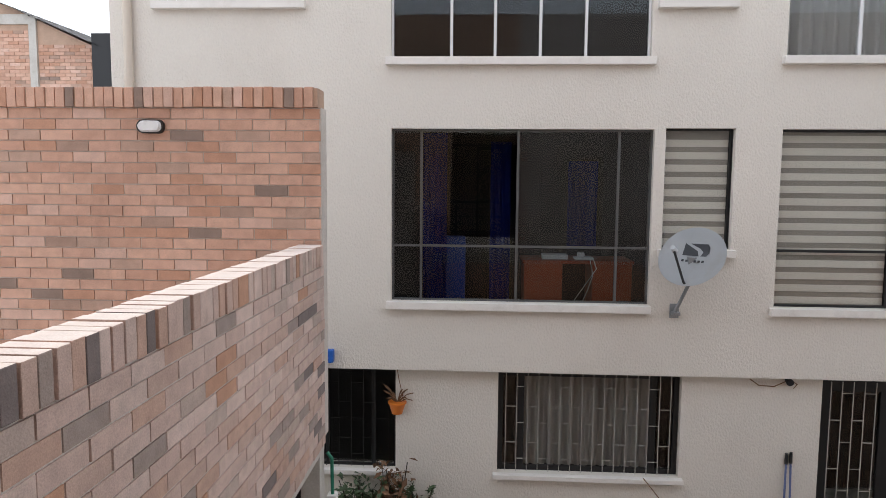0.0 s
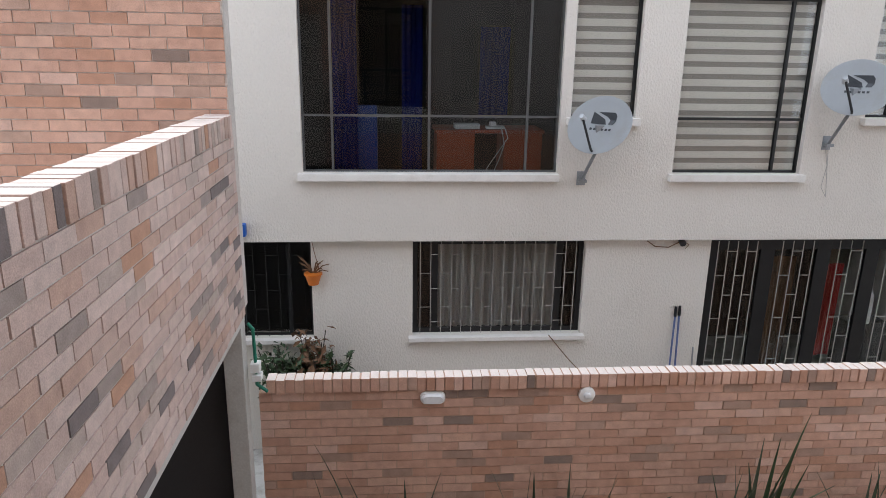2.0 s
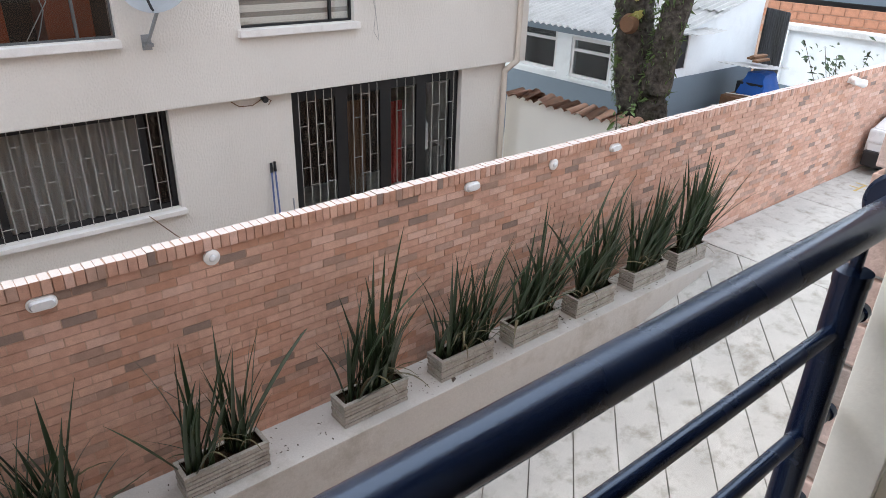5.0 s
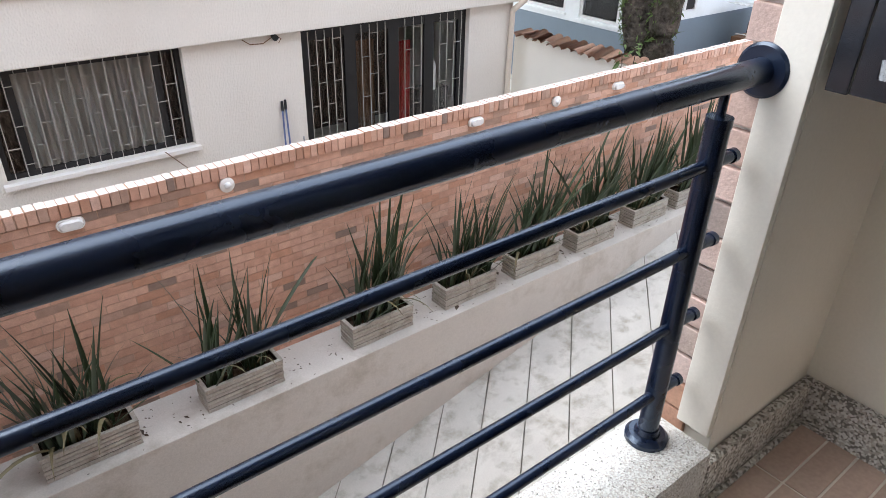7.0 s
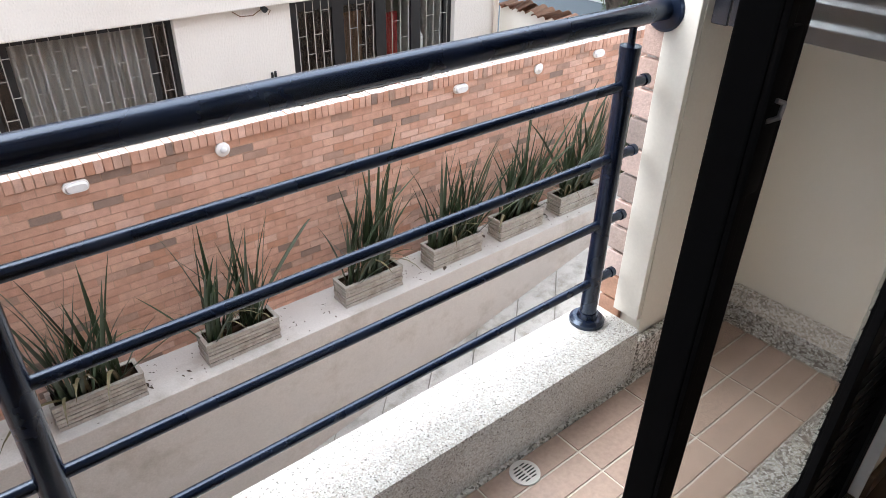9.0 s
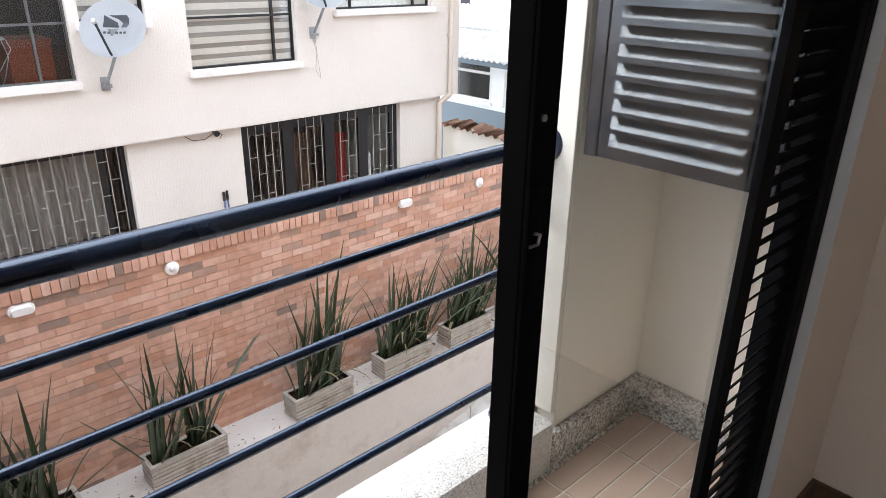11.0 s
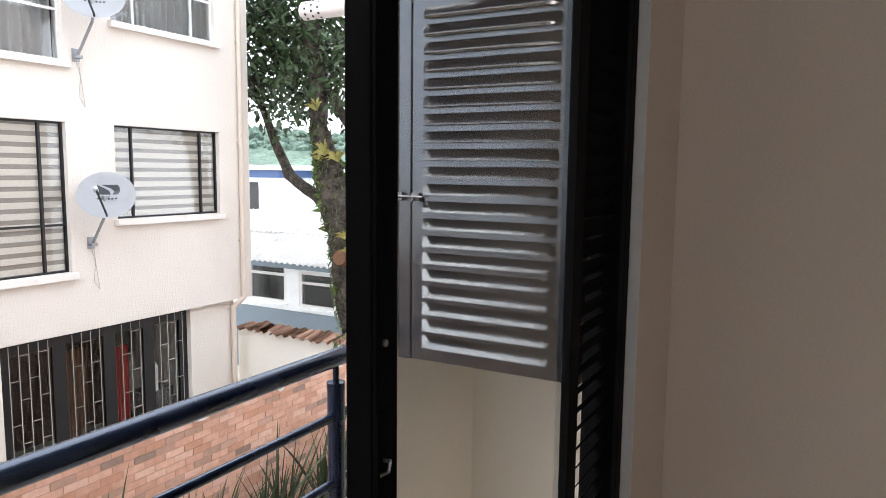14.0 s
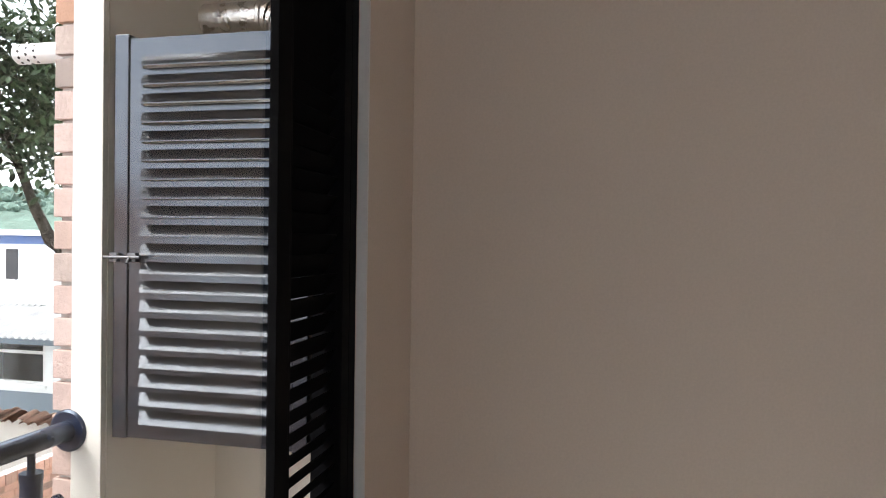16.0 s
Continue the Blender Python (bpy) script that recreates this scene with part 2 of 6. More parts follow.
def finish(bm, mat, smooth=False):
    me = bpy.data.meshes.new("mesh")
    bmesh.ops.recalc_face_normals(bm, faces=bm.faces)
    bm.to_mesh(me)
    bm.free()
    me.materials.append(mat)
    if smooth:
        me.shade_smooth()
        me.set_sharp_from_angle(angle=radians(35))
    return me


def part(name, bm, mat, parent=None, label="", smooth=False):
    ob = new(name, finish(bm, mat, smooth))
    ob.data.name = name
    if parent is not None:
        ob.parent = parent
    if label:
        ob["label"] = label
    return ob


def thing(name, label, category, at=(0, 0, 0), group="", kind=""):
    ob = new(name)
    ob.empty_display_size = 0.05
    ob.location = at
    return tagged(ob, label, category, group, kind)


def B():
    return bmesh.new()


def slab(name, x0, x1, y0, y1, z0, z1, mat, label, category, bevel=0.0, parent=None):
    ob = part(name, box(B(), x0, x1, y0, y1, z0, z1, bevel), mat, parent)
    if parent is None:
        tagged(ob, label, category, kind="structure")
    return ob


def pierced(axis, u0, u1, w0, w1, z0, z1, holes):
    """A wall along x (axis 'x') or y with rectangular openings cut through it: u along, w thick; holes (u0, u1, z0, z1)."""
    us = sorted({u0, u1, *[min(max(v, u0), u1) for h in holes for v in h[:2]]})
    zs = sorted({z0, z1, *[min(max(v, z0), z1) for h in holes for v in h[2:]]})
    bm = B()
    verts = {}

    def v(i, k, s):
        if (i, k, s) not in verts:
            w = (w0, w1)[s]
            verts[i, k, s] = bm.verts.new((us[i], w, zs[k]) if axis == "x" else (w, us[i], zs[k]))
        return verts[i, k, s]

    def solid(i, k):
        if not (0 <= i < len(us) - 1 and 0 <= k < len(zs) - 1):
            return False
        u, z = (us[i] + us[i + 1]) / 2, (zs[k] + zs[k + 1]) / 2
        return not any(h[0] < u < h[1] and h[2] < z < h[3] for h in holes)

    for i in range(len(us) - 1):
        for k in range(len(zs) - 1):
            if not solid(i, k):
                continue
            for s in (0, 1):
                bm.faces.new([v(i, k, s), v(i + 1, k, s), v(i + 1, k + 1, s), v(i, k + 1, s)])
            for (di, dk), (p, q) in {(-1, 0): ((i, k), (i, k + 1)), (1, 0): ((i + 1, k), (i + 1, k + 1)), (0, -1): ((i, k), (i + 1, k)), (0, 1): ((i, k + 1), (i + 1, k + 1))}.items():
                if not solid(i + di, k + dk):
                    bm.faces.new([v(*p, 0), v(*q, 0), v(*q, 1), v(*p, 1)])
    return bm


# ---- the flat: balcony, room ----
FRONT = 0.045      # outer face of the front wall
NICHE = 1.10      # inner end of the heater niche
slab("balcony_floor", -1.25, NICHE, -0.57, -0.09, -0.18, -0.0035, M["grout"], "grey grouted bed under the balcony tiles", "floor")
slab("balcony_slab", -1.45, 1.30, -0.57, FRONT, -0.40, -0.18, M["concrete"], "concrete balcony slab", "floor")
slab("room_floor", -2.6, 1.04, -4.2, -0.57, -0.20, 0.012, M["wood"], "dark brown wooden room floor", "floor")
slab("ceiling", -2.75, 1.45, -4.35, FRONT, 2.45, 2.62, M["ceiling"], "white painted ceiling over room and balcony", "ceiling")
slab("wall_east", 1.04, 1.24, -4.2, -0.57, -0.20, 2.45, M["room_paint"], "plain beige painted room wall", "wall")
ww = part("wall_west", pierced("y", -4.2, -0.57, -2.75, -2.6, -0.20, 2.45, [(-3.6, -1.85, 0.75, 2.05)]), M["room_paint"])
tagged(ww, "plain beige painted room wall with a wide window", "wall", kind="structure")
wz = box(B(), -2.70, -2.65, -3.6, -3.55, 0.751, 2.199, 0.003)
box(wz, -2.70, -2.65, -1.45, -1.4, 0.751, 2.199, 0.003)
box(wz, -2.70, -2.65, -2.52, -2.48, 0.751, 2.199, 0.003)
box(wz, -2.70, -2.65, -3.55, -1.45, 0.751, 0.80, 0.003)
box(wz, -2.70, -2.65, -3.55, -1.45, 2.15, 2.199, 0.003)
tagged(part("window_2", wz, M["black_metal"]), "black framed room window", "window", kind="structure")
slab("wall_back", -2.75, 1.45, -4.35, -4.2, -0.20, 2.45, M["room_paint"], "plain beige painted room wall", "wall")
DOOR = (-1.15, 0.686, 0.012, 2.25)
w = part("wall_door", pierced("x", -2.75, 1.45, -0.68, -0.57, -0.20, 2.45, [DOOR]), M["room_paint"])
tagged(w, "beige room wall round the sliding balcony door", "wall", kind="structure")
slab("wall_niche", NICHE, 1.30, -0.57, -0.085, -0.18, 2.45, M["plaster"], "cream plastered end wall of the balcony", "wall")
slab("wall_balcony_end", -1.45, -1.25, -0.57, -0.085, -0.18, 2.45, M["plaster"], "cream plastered end wall of the balcony", "wall")
wf = part("wall_front", pierced("x", -1.45, 1.30, -0.085, -0.022, -0.40, 2.45, [(-0.80, 0.654, 0.0, 2.449)]), M["plaster"])
tagged(wf, "cream plastered inner leaf of the front wall", "wall", kind="structure")
# reveal along the door
slab("trim_door_reveal", 0.6835, 0.690, -0.6825, -0.661, 0.012, 2.25, M["white_edge"], "pale grey plaster edge beside the door", "trim")
bb = part("baseboard", box(B(), 0.692, 1.028, -0.693, -0.681, 0.012, 0.082, 0.003), M["wood"])
tagged(bb, "dark brown wooden baseboard", "baseboard", kind="structure")
bb2 = part("baseboard", box(B(), 1.028, 1.04, -4.2, -0.681, 0.012, 0.082, 0.003), M["wood"])
tagged(bb2, "dark brown wooden baseboard", "baseboard", kind="structure")
slab("trim_opening_edge", 0.637, 0.6535, -0.0835, -0.006, 0.166, 2.449, M["plaster"], "cream plaster edge of the balcony opening", "trim", 0.002)
# kerb and granite skirtings
k = part("kerb", box(B(), -0.80, 0.6205, -0.115, FRONT + 0.015, -0.18, 0.165, 0.016), M["granite_light"])
tagged(k, "pale washed-granite kerb under the railing", "kerb", kind="structure")
sk = B()
box(sk, 0.622, NICHE - 0.001, -0.112, -0.087, -0.011, 0.115, 0.004)
box(sk, NICHE - 0.026, NICHE - 0.001, -0.569, -0.113, -0.011, 0.115, 0.004)
box(sk, -1.25, NICHE - 0.027, -0.128, -0.1155, -0.011, 0.003, 0.001)
box(sk, NICHE - 0.048, NICHE - 0.0265, -0.489, -0.1285, -0.011, 0.003, 0.001)
box(sk, -1.25, NICHE - 0.0265, -0.569, -0.490, -0.011, 0.003, 0.001)
s = part("skirting", sk, M["granite"])
tagged(s, "grey washed-granite skirting and floor border", "skirting", kind="structure")

# ---- the railing ----
rail = thing("balcony_railing", "blue-black enamelled steel balcony railing", "railing", (0, 0, 0.165))
def rpart(name, bm, label=""):
    ob = part(name, bm, M["rail_paint"], None, label, smooth=True)
    ob.parent = rail
    ob.matrix_parent_inverse = Matrix.Translation((0, 0, -0.165))
    return ob
rpart("handrail", tube(B(), (-0.80, 0, 0.946), (0.645, 0, 0.946), 0.0225, n=32), "thick round handrail")
for x, s in ((0.645, -1), (-0.80, 1)):
    b = tube(B(), (x + s * 0.001, 0, 0.946), (x + s * 0.010, 0, 0.946), 0.047, n=32)
    tube(b, (x + s * 0.010, 0, 0.946), (x + s * 0.014, 0, 0.946), 0.047, 0.042, n=32)
    rpart("wall_flange", b)
for x in (0.535, -0.69):
    rpart("post", tube(tube(B(), (x, 0, 0.17), (x, 0, 0.875), 0.0215, n=24), (x, 0, 0.868), (x, 0, 0.885), 0.0228, n=24))
    rpart("pin", tube(B(), (x, 0, 0.88), (x, 0, 0.925), 0.008, n=12))
    b = tube(B(), (x, 0, 0.165), (x, 0, 0.175), 0.046, n=32)
    tube(b, (x, 0, 0.175), (x, 0, 0.183), 0.046, 0.038, n=32)
    tube(b, (x, 0, 0.183), (x, 0, 0.198), 0.028, 0.024, n=24)
    rpart("base_flange", b)
for z in (0.80, 0.632, 0.46, 0.29):
    rpart("bar", tube(B(), (-0.76, 0, z), (0.60, 0, z), 0.0110, n=16))
    for x, s in ((0.60, 1), (-0.76, -1)):
        rpart("end_cap", tube(B(), (x, 0, z), (x + s * 0.012, 0, z), 0.0135, n=16))

# ---- the sliding door ----
door = thing("sliding_door", "black aluminium sliding glass door, half open", "door", (0.2, -0.655, 0.012), kind="structure")
door.name = "door_1"
def dpart(name, bm, mat, label="", parent=None, smooth=False):
    ob = part(name, bm, mat, None, label, smooth)
    p = parent or door
    ob.parent = p
    ob.matrix_parent_inverse = Matrix.Translation(-door.location)
    return ob
fr = B()
box(fr, 0.646, 0.683, -0.66, -0.579, 0.012, 2.25, 0.002)
box(fr, -1.15, -1.11, -0.66, -0.575, 0.012, 2.25, 0.002)
box(fr, -1.11, 0.646, -0.66, -0.575, 2.21, 2.25, 0.002)
box(fr, -1.11, 0.646, -0.66, -0.575, 0.0125, 0.035, 0.002)
dpart("frame", fr, M["black_metal"])
lf = B()
box(lf, -0.247, -0.202, -0.660, -0.630, 0.036, 2.205, 0.002)
box(lf, -0.246, -0.236, -0.665, -0.660, 0.036, 2.205, 0.001)
box(lf, 0.325, 0.371, -0.660, -0.640, 0.036, 2.205, 0.002)
box(lf, -0.202, 0.325, -0.660, -0.630, 0.036, 0.115, 0.002)
box(lf, -0.202, 0.325, -0.660, -0.630, 2.14, 2.205, 0.002)
leaf = dpart("leaf", lf, M["black_metal"])
g = box(B(), -0.210, 0.328, -0.648, -0.642, 0.108, 2.147)
pane = part("glass_pane", g, M["glass"])
pane.parent = leaf
pane.visible_shadow = False
def leafpart(name, bm, mat, label=""):
    ob = part(name, bm, mat, leaf, label, smooth=True)
    return ob
lt = B()
box(lt, -0.2465, -0.224, -0.667, -0.6605, 1.05, 1.17, 0.003)
leafpart("latch_plate", lt, M["black_metal"], "recessed black latch")
M["chrome"] = material("bright_steel", (0.35, 0.35, 0.36), 0.35, 1.0, var=0.05, scale=10, bump=0.0)
leafpart("latch_hook", bent(B(), [(-0.243, -0.667, 1.108), (-0.234, -0.671, 1.110), (-0.230, -0.670, 1.119), (-0.238, -0.668, 1.122)], 0.0018, 8), M["chrome"], "small bright steel hook")
for z in (1.233, 1.073, 0.55, 1.75):
    leafpart("screw", tube(B(), (-0.226, -0.6625, z), (-0.226, -0.659, z), 0.0036, n=12), M["chrome"], "round screw head")
# louvred side panel of the door
lp = B()
box(lp, 0.372, 0.388, -0.655, -0.626, 0.036, 2.208, 0.002)
box(lp, 0.607, 0.645, -0.660, -0.597, 0.036, 2.208, 0.002)
box(lp, 0.388, 0.607, -0.655, -0.605, 0.036, 0.07, 0.002)
box(lp, 0.388, 0.607, -0.655, -0.605, 2.17, 2.208, 0.002)
louvre = dpart("louvre_panel", lp, M["black_metal"], "black ventilation louvre beside the glass")
sb = B()
box(sb, 0.3885, 0.6065, -0.024, 0.024, -0.0009, 0.0009)
slat_me = finish(sb, M["black_metal"])
nsl = 56
for i in range(nsl):
    ob = new("slat", slat_me)
    ob.parent = louvre
    ob.matrix_local = Matrix.Translation((0, -0.634, 0.09 + i * (2.07 / (nsl - 1)))) @ Matrix.Rotation(radians(-56), 4, "X")

# ---- heater cabinet with its shutter ----
cab = thing("heater_cabinet", "charcoal metal louvred door closing the heater niche", "cabinet", (0.66, -0.32, 0.94))
SH0, SH1 = 0.935, 1.815
def cpart(name, bm, mat, label="", smooth=False):
    ob = part(name, bm, mat, None, label, smooth)
    ob.parent = cab
    ob.matrix_parent_inverse = Matrix.Translation(-cab.location)
    return ob
cpart("hinge_post", box(B(), 0.652, 0.69, -0.135, -0.100, SH0, SH1 + 0.01, 0.002), M["shutter_paint"])
cpart("side_post", box(B(), 0.652, 0.69, -0.568, -0.535, SH0, SH1 + 0.01, 0.002), M["shutter_paint"])
NL = 20
pitch = (SH1 - SH0 - 0.062) / NL
holes = []
for i in range(NL):
    z = SH0 + 0.036 + i * pitch
    holes.append((-0.505, -0.168, z, z + pitch * 0.66))
cpart("door_panel", pierced("y", -0.533, -0.138, 0.655, 0.6575, SH0 + 0.002, SH1, holes), M["shutter_paint"], "charcoal sheet-metal door")
lb = B()
# one pressed louvre: a hood that leans out over its slot, with closed, slanted ends
hw, dep, h = 0.1685, 0.023, pitch * 0.66
pts = [(-hw, 0, h), (hw, 0, h), (hw - 0.012, -dep, h * 0.10), (-hw + 0.012, -dep, h * 0.10), (hw - 0.012, -dep, h * 0.02), (-hw + 0.012, -dep, h * 0.02), (-hw, 0, 0), (hw, 0, 0)]
vs = [lb.verts.new((p[1], p[0], p[2])) for p in pts]
for f in ((0, 1, 2, 3), (3, 2, 4, 5), (0, 3, 5, 6), (1, 7, 4, 2)):
    lb.faces.new([vs[i] for i in f])
bmesh.ops.solidify(lb, geom=lb.faces[:], thickness=0.0012)
lme = finish(lb, M["shutter_paint"])
for i in range(NL):
    ob = new("louvre", lme)
    ob.parent = cab
    ob.location = Vector((0.6548, -0.3365, SH0 + 0.036 + i * pitch)) - cab.location
bo = B()
tube(bo, (0.640, -0.085, 1.335), (0.640, -0.175, 1.335), 0.0032, n=10)
tube(bo, (0.640, -0.150, 1.335), (0.630, -0.150, 1.322), 0.004, n=8)
box(bo, 0.640, 0.654, -0.165, -0.143, 1.325, 1.345, 0.001)
box(bo, 0.640, 0.654, -0.118, -0.098, 1.325, 1.345, 0.001)
M["dull_steel"] = material("dull_steel", (0.12, 0.12, 0.125), 0.4, 0.8, var=0.1, scale=10, bump=0.0)
cpart("bolt", bo, M["dull_steel"], "small sliding steel bolt", smooth=True)
heater = thing("gas_heater", "white gas water heater behind the louvred door", "heater", (0.95, -0.44, 1.0))
hp = part("casing", box(B(), -0.10, 0.13, -0.125, 0.10, -0.02, 0.75, 0.012), M["white_plastic"], heater)
M["alu"] = material("crinkled_aluminium", (0.62, 0.58, 0.54), 0.3, 1.0, var=0.15, scale=40, bump=0.2)
fl = B()
tube(fl, (0, 0.30, 0.945), (0, 0.145, 0.945), 0.042, n=24)
ways = [Vector((0, 0.14 - 0.09 * math.sin(i / 16 * math.pi / 2), 0.855 + 0.09 * math.cos(i / 16 * math.pi / 2))) for i in range(17)]
ways += [Vector((0, 0.05, 0.855 - 0.012 * i)) for i in range(1, 11)]
for i, (p, q) in enumerate(zip(ways, ways[1:])):
    tube(fl, p, q, 0.044 if i % 2 else 0.049, n=20)
part("flue", fl, M["alu"], heater, "ribbed aluminium flue hose", smooth=True)

# ---- brick outer leaf of our own front wall ----
slab("wall_below_balcony", -5.0, 9.0, -0.2, 0.035, -5.6, -0.41, M["mortar"], "brick building wall below the balcony", "wall")
slab("wall_own_right", 0.655, 9.0, -0.018, 0.037, -0.40, 5.0, M["mortar_pale"], "brick front wall of the flat's own building", "wall")
slab("wall_own_left", -5.0, -0.815, -0.018, 0.037, -0.40, 5.0, M["mortar"], "brick front wall of the flat's own building", "wall")
slab("wall_own_lintel", -0.815, 0.66, -0.018, 0.037, 2.451, 5.0, M["mortar"], "brick front wall of the flat's own building", "wall")

# ---- grounds ----
SL, RX, RZ = 0.222, 8.4, -2.89
def ramp_z(x):
    return RZ + SL * (min(x, RX) - RX)
gr = B()
xs = [-12, -1.3, RX, 60]
q = []
for x in xs:
    z = ramp_z(max(x, -1.3))
    q.append([gr.verts.new((x, y, z - 0.006)) for y in (-30, 4.5)])
for a, b in zip(q, q[1:]):
    gr.faces.new([a[0], b[0], b[1], a[1]])
q2 = [gr.verts.new(p) for p in ((-80, 4.5, -3.5), (400, 4.5, -3.5), (400, 400, -3.5), (-80, 400, -3.5))]
gr.faces.new(q2)
ground = part("ground", gr, M["ramp"])
tagged(ground, "worn pale concrete ramp and yard", "ground", kind="structure")
ledge = part("ledge", box(B(), -1.2, 7.98, 3.865, 4.43, -5.6, -2.887, 0.012), M["concrete"])
tagged(ledge, "stained concrete ledge along the garden wall", "ledge", kind="structure")

# ---- garden wall, terrace walls (cores; the bricks come last) ----
WY = 4.42
slab("garden_wall", -1.10, 24.0, WY + 0.001, WY + 0.085, -5.6, -1.03, M["mortar"], "long orange brick garden wall with a soldier-course cap", "wall")
slab("terrace_wall", -6.0, -1.172, WY + 0.004, WY + 0.16, -0.4, 1.85, M["mortar_pale"], "tall brick wall closing the neighbouring terrace", "wall")
slab("terrace_parapet", -1.30, -1.161, 0.05, WY - 0.001, -0.40, 0.815, M["mortar_pale"], "pale brick terrace parapet with a soldier-course cap", "wall")
slab("terrace_floor", -6.0, -1.31, 0.05, WY, -0.35, -0.12, M["concrete"], "concrete terrace floor", "floor")
slab("terrace_soffit_beam", -1.31, -1.165, 0.05, WY, -0.47, -0.405, M["concrete"], "concrete edge beam below the parapet", "beam")
slab("column", -1.30, -1.165, WY - 0.13, WY - 0.002, -5.6, -0.472, M["concrete"], "bare concrete column under the terrace", "column", 0.006)
# undercroft walls take the shade colour, so the garage stays dark
slab("wall_undercroft_back", -6.0, -1.301, WY + 0.006, WY + 0.16, -5.6, -0.41, M["dark_room"], "garage wall under the terrace, coloured as shade", "wall")
slab("wall_undercroft", -6.0, -5.8, 0.05, WY, -5.6, -0.36, M["dark_room"], "garage wall under the terrace, coloured as shade", "wall")

# ---- apartment building opposite ----
FY = 7.54
apt = thing("apartment_building", "cream stuccoed apartment building with dark window frames", "building", (1.8, FY + 2, -3.5))
def apart(name, bm, mat, parent=None, label="", smooth=False):
    ob = part(name, bm, mat, None, label, smooth)
    ob.parent = parent or apt
    ob.matrix_parent_inverse = Matrix.Translation(-apt.location)
    return ob
W = {
    "w1": (-1.118, 1.75, 0.035, 1.96), "w2": (1.87, 2.607, 0.665, 1.975), "w3": (3.10, 4.63, 0.035, 1.97), "w4": (5.315, 7.15, 0.69, 1.972),
    "u0": (-3.72, -2.10, 3.33, 4.75), "u1": (-1.125, 1.685, 2.725, 4.75), "u2": (1.78, 2.52, 3.31, 4.75), "u3": (3.10, 4.65, 2.73, 4.75), "u4": (5.33, 7.12, 3.345, 4.75),
}
LOW = {"l0": (-2.45, -1.08, -1.99, -0.80), "l1": (0.11, 2.19, -1.99, -0.80), "l2": (3.74, 6.60, -3.45, -0.80)}
FX0, FX1 = -4.28, 7.80
apart("facade_wall", pierced("x", FX0, FX1, FY, FY + 0.22, -0.76, 6.6, list(W.values())), M["stucco"])
apart("ground_floor_wall", pierced("x", FX0, 7.50, FY + 0.13, FY + 0.33, -3.5, -0.762, list(LOW.values())), M["stucco"])
apart("side_wall", box(B(), FX1 - 0.2, FX1, FY + 0.221, FY + 7, -0.76, 6.6), M["stucco"])
apart("side_wall", box(B(), 7.3, 7.5, FY + 0.331, FY + 7, -3.5, -0.762), M["stucco"])
apart("side_wall", box(B(), FX0, FX0 + 0.2, FY + 0.331, FY + 7, -3.5, 6.6), M["stucco"])
apart("rear_wall", box(B(), FX0, FX1, FY + 7, FY + 7.2, -3.5, 6.6), M["stucco"])
# slabs and partition coloured near black for the unlit rooms
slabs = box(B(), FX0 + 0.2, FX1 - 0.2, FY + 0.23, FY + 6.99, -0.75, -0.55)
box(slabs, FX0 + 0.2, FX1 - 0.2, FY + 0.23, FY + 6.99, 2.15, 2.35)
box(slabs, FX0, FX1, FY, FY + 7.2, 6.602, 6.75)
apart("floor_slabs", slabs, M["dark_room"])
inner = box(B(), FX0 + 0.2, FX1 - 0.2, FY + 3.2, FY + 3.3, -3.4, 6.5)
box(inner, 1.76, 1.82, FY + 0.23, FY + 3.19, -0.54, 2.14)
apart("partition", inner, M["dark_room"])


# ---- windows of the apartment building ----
# also coloured in where an unlit doorway or room shows
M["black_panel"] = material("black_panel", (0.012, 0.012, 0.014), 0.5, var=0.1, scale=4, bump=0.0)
M["frame_dark"] = material("dark_window_metal", (0.008, 0.008, 0.0085), 0.5, var=0.2, scale=8, bump=0.05)
M["frame_grey"] = material("dark_grey_window_metal", (0.09, 0.09, 0.092), 0.4, var=0.3, scale=8, bump=0.05)
M["frame_white"] = material("white_window_metal", (0.70, 0.70, 0.70), 0.4, var=0.05, scale=8, bump=0.05)
M["grille"] = material("grey_grille_paint", (0.40, 0.38, 0.35), 0.5, var=0.15, scale=10, bump=0.05)
M["blind"] = material("cream_blind_fabric", (0.74, 0.68, 0.61), 0.9, var=0.05, scale=6, fine=300, bump=0.1, spec=0.1)
M["sheer"] = material("sheer_blind_fabric", (0.33, 0.29, 0.255), 0.9, var=0.05, scale=6, fine=300, bump=0.1, spec=0.1)
M["curtain"] = material("white_net_curtain", (0.62, 0.60, 0.59), 0.95, var=0.08, scale=5, fine=200, bump=0.1, spec=0.1)
M["curtain_blue"] = material("blue_curtain", (0.02, 0.035, 0.24), 0.9, var=0.2, scale=5, fine=150, bump=0.1, spec=0.1)
M["brown_cloth"] = material("brown_cloth", (0.16, 0.085, 0.045), 0.9, var=0.3, scale=5, bump=0.2)
M["beige_cloth"] = material("beige_net_curtain", (0.55, 0.52, 0.48), 0.95, var=0.1, scale=4, fine=200, bump=0.1, spec=0.1)


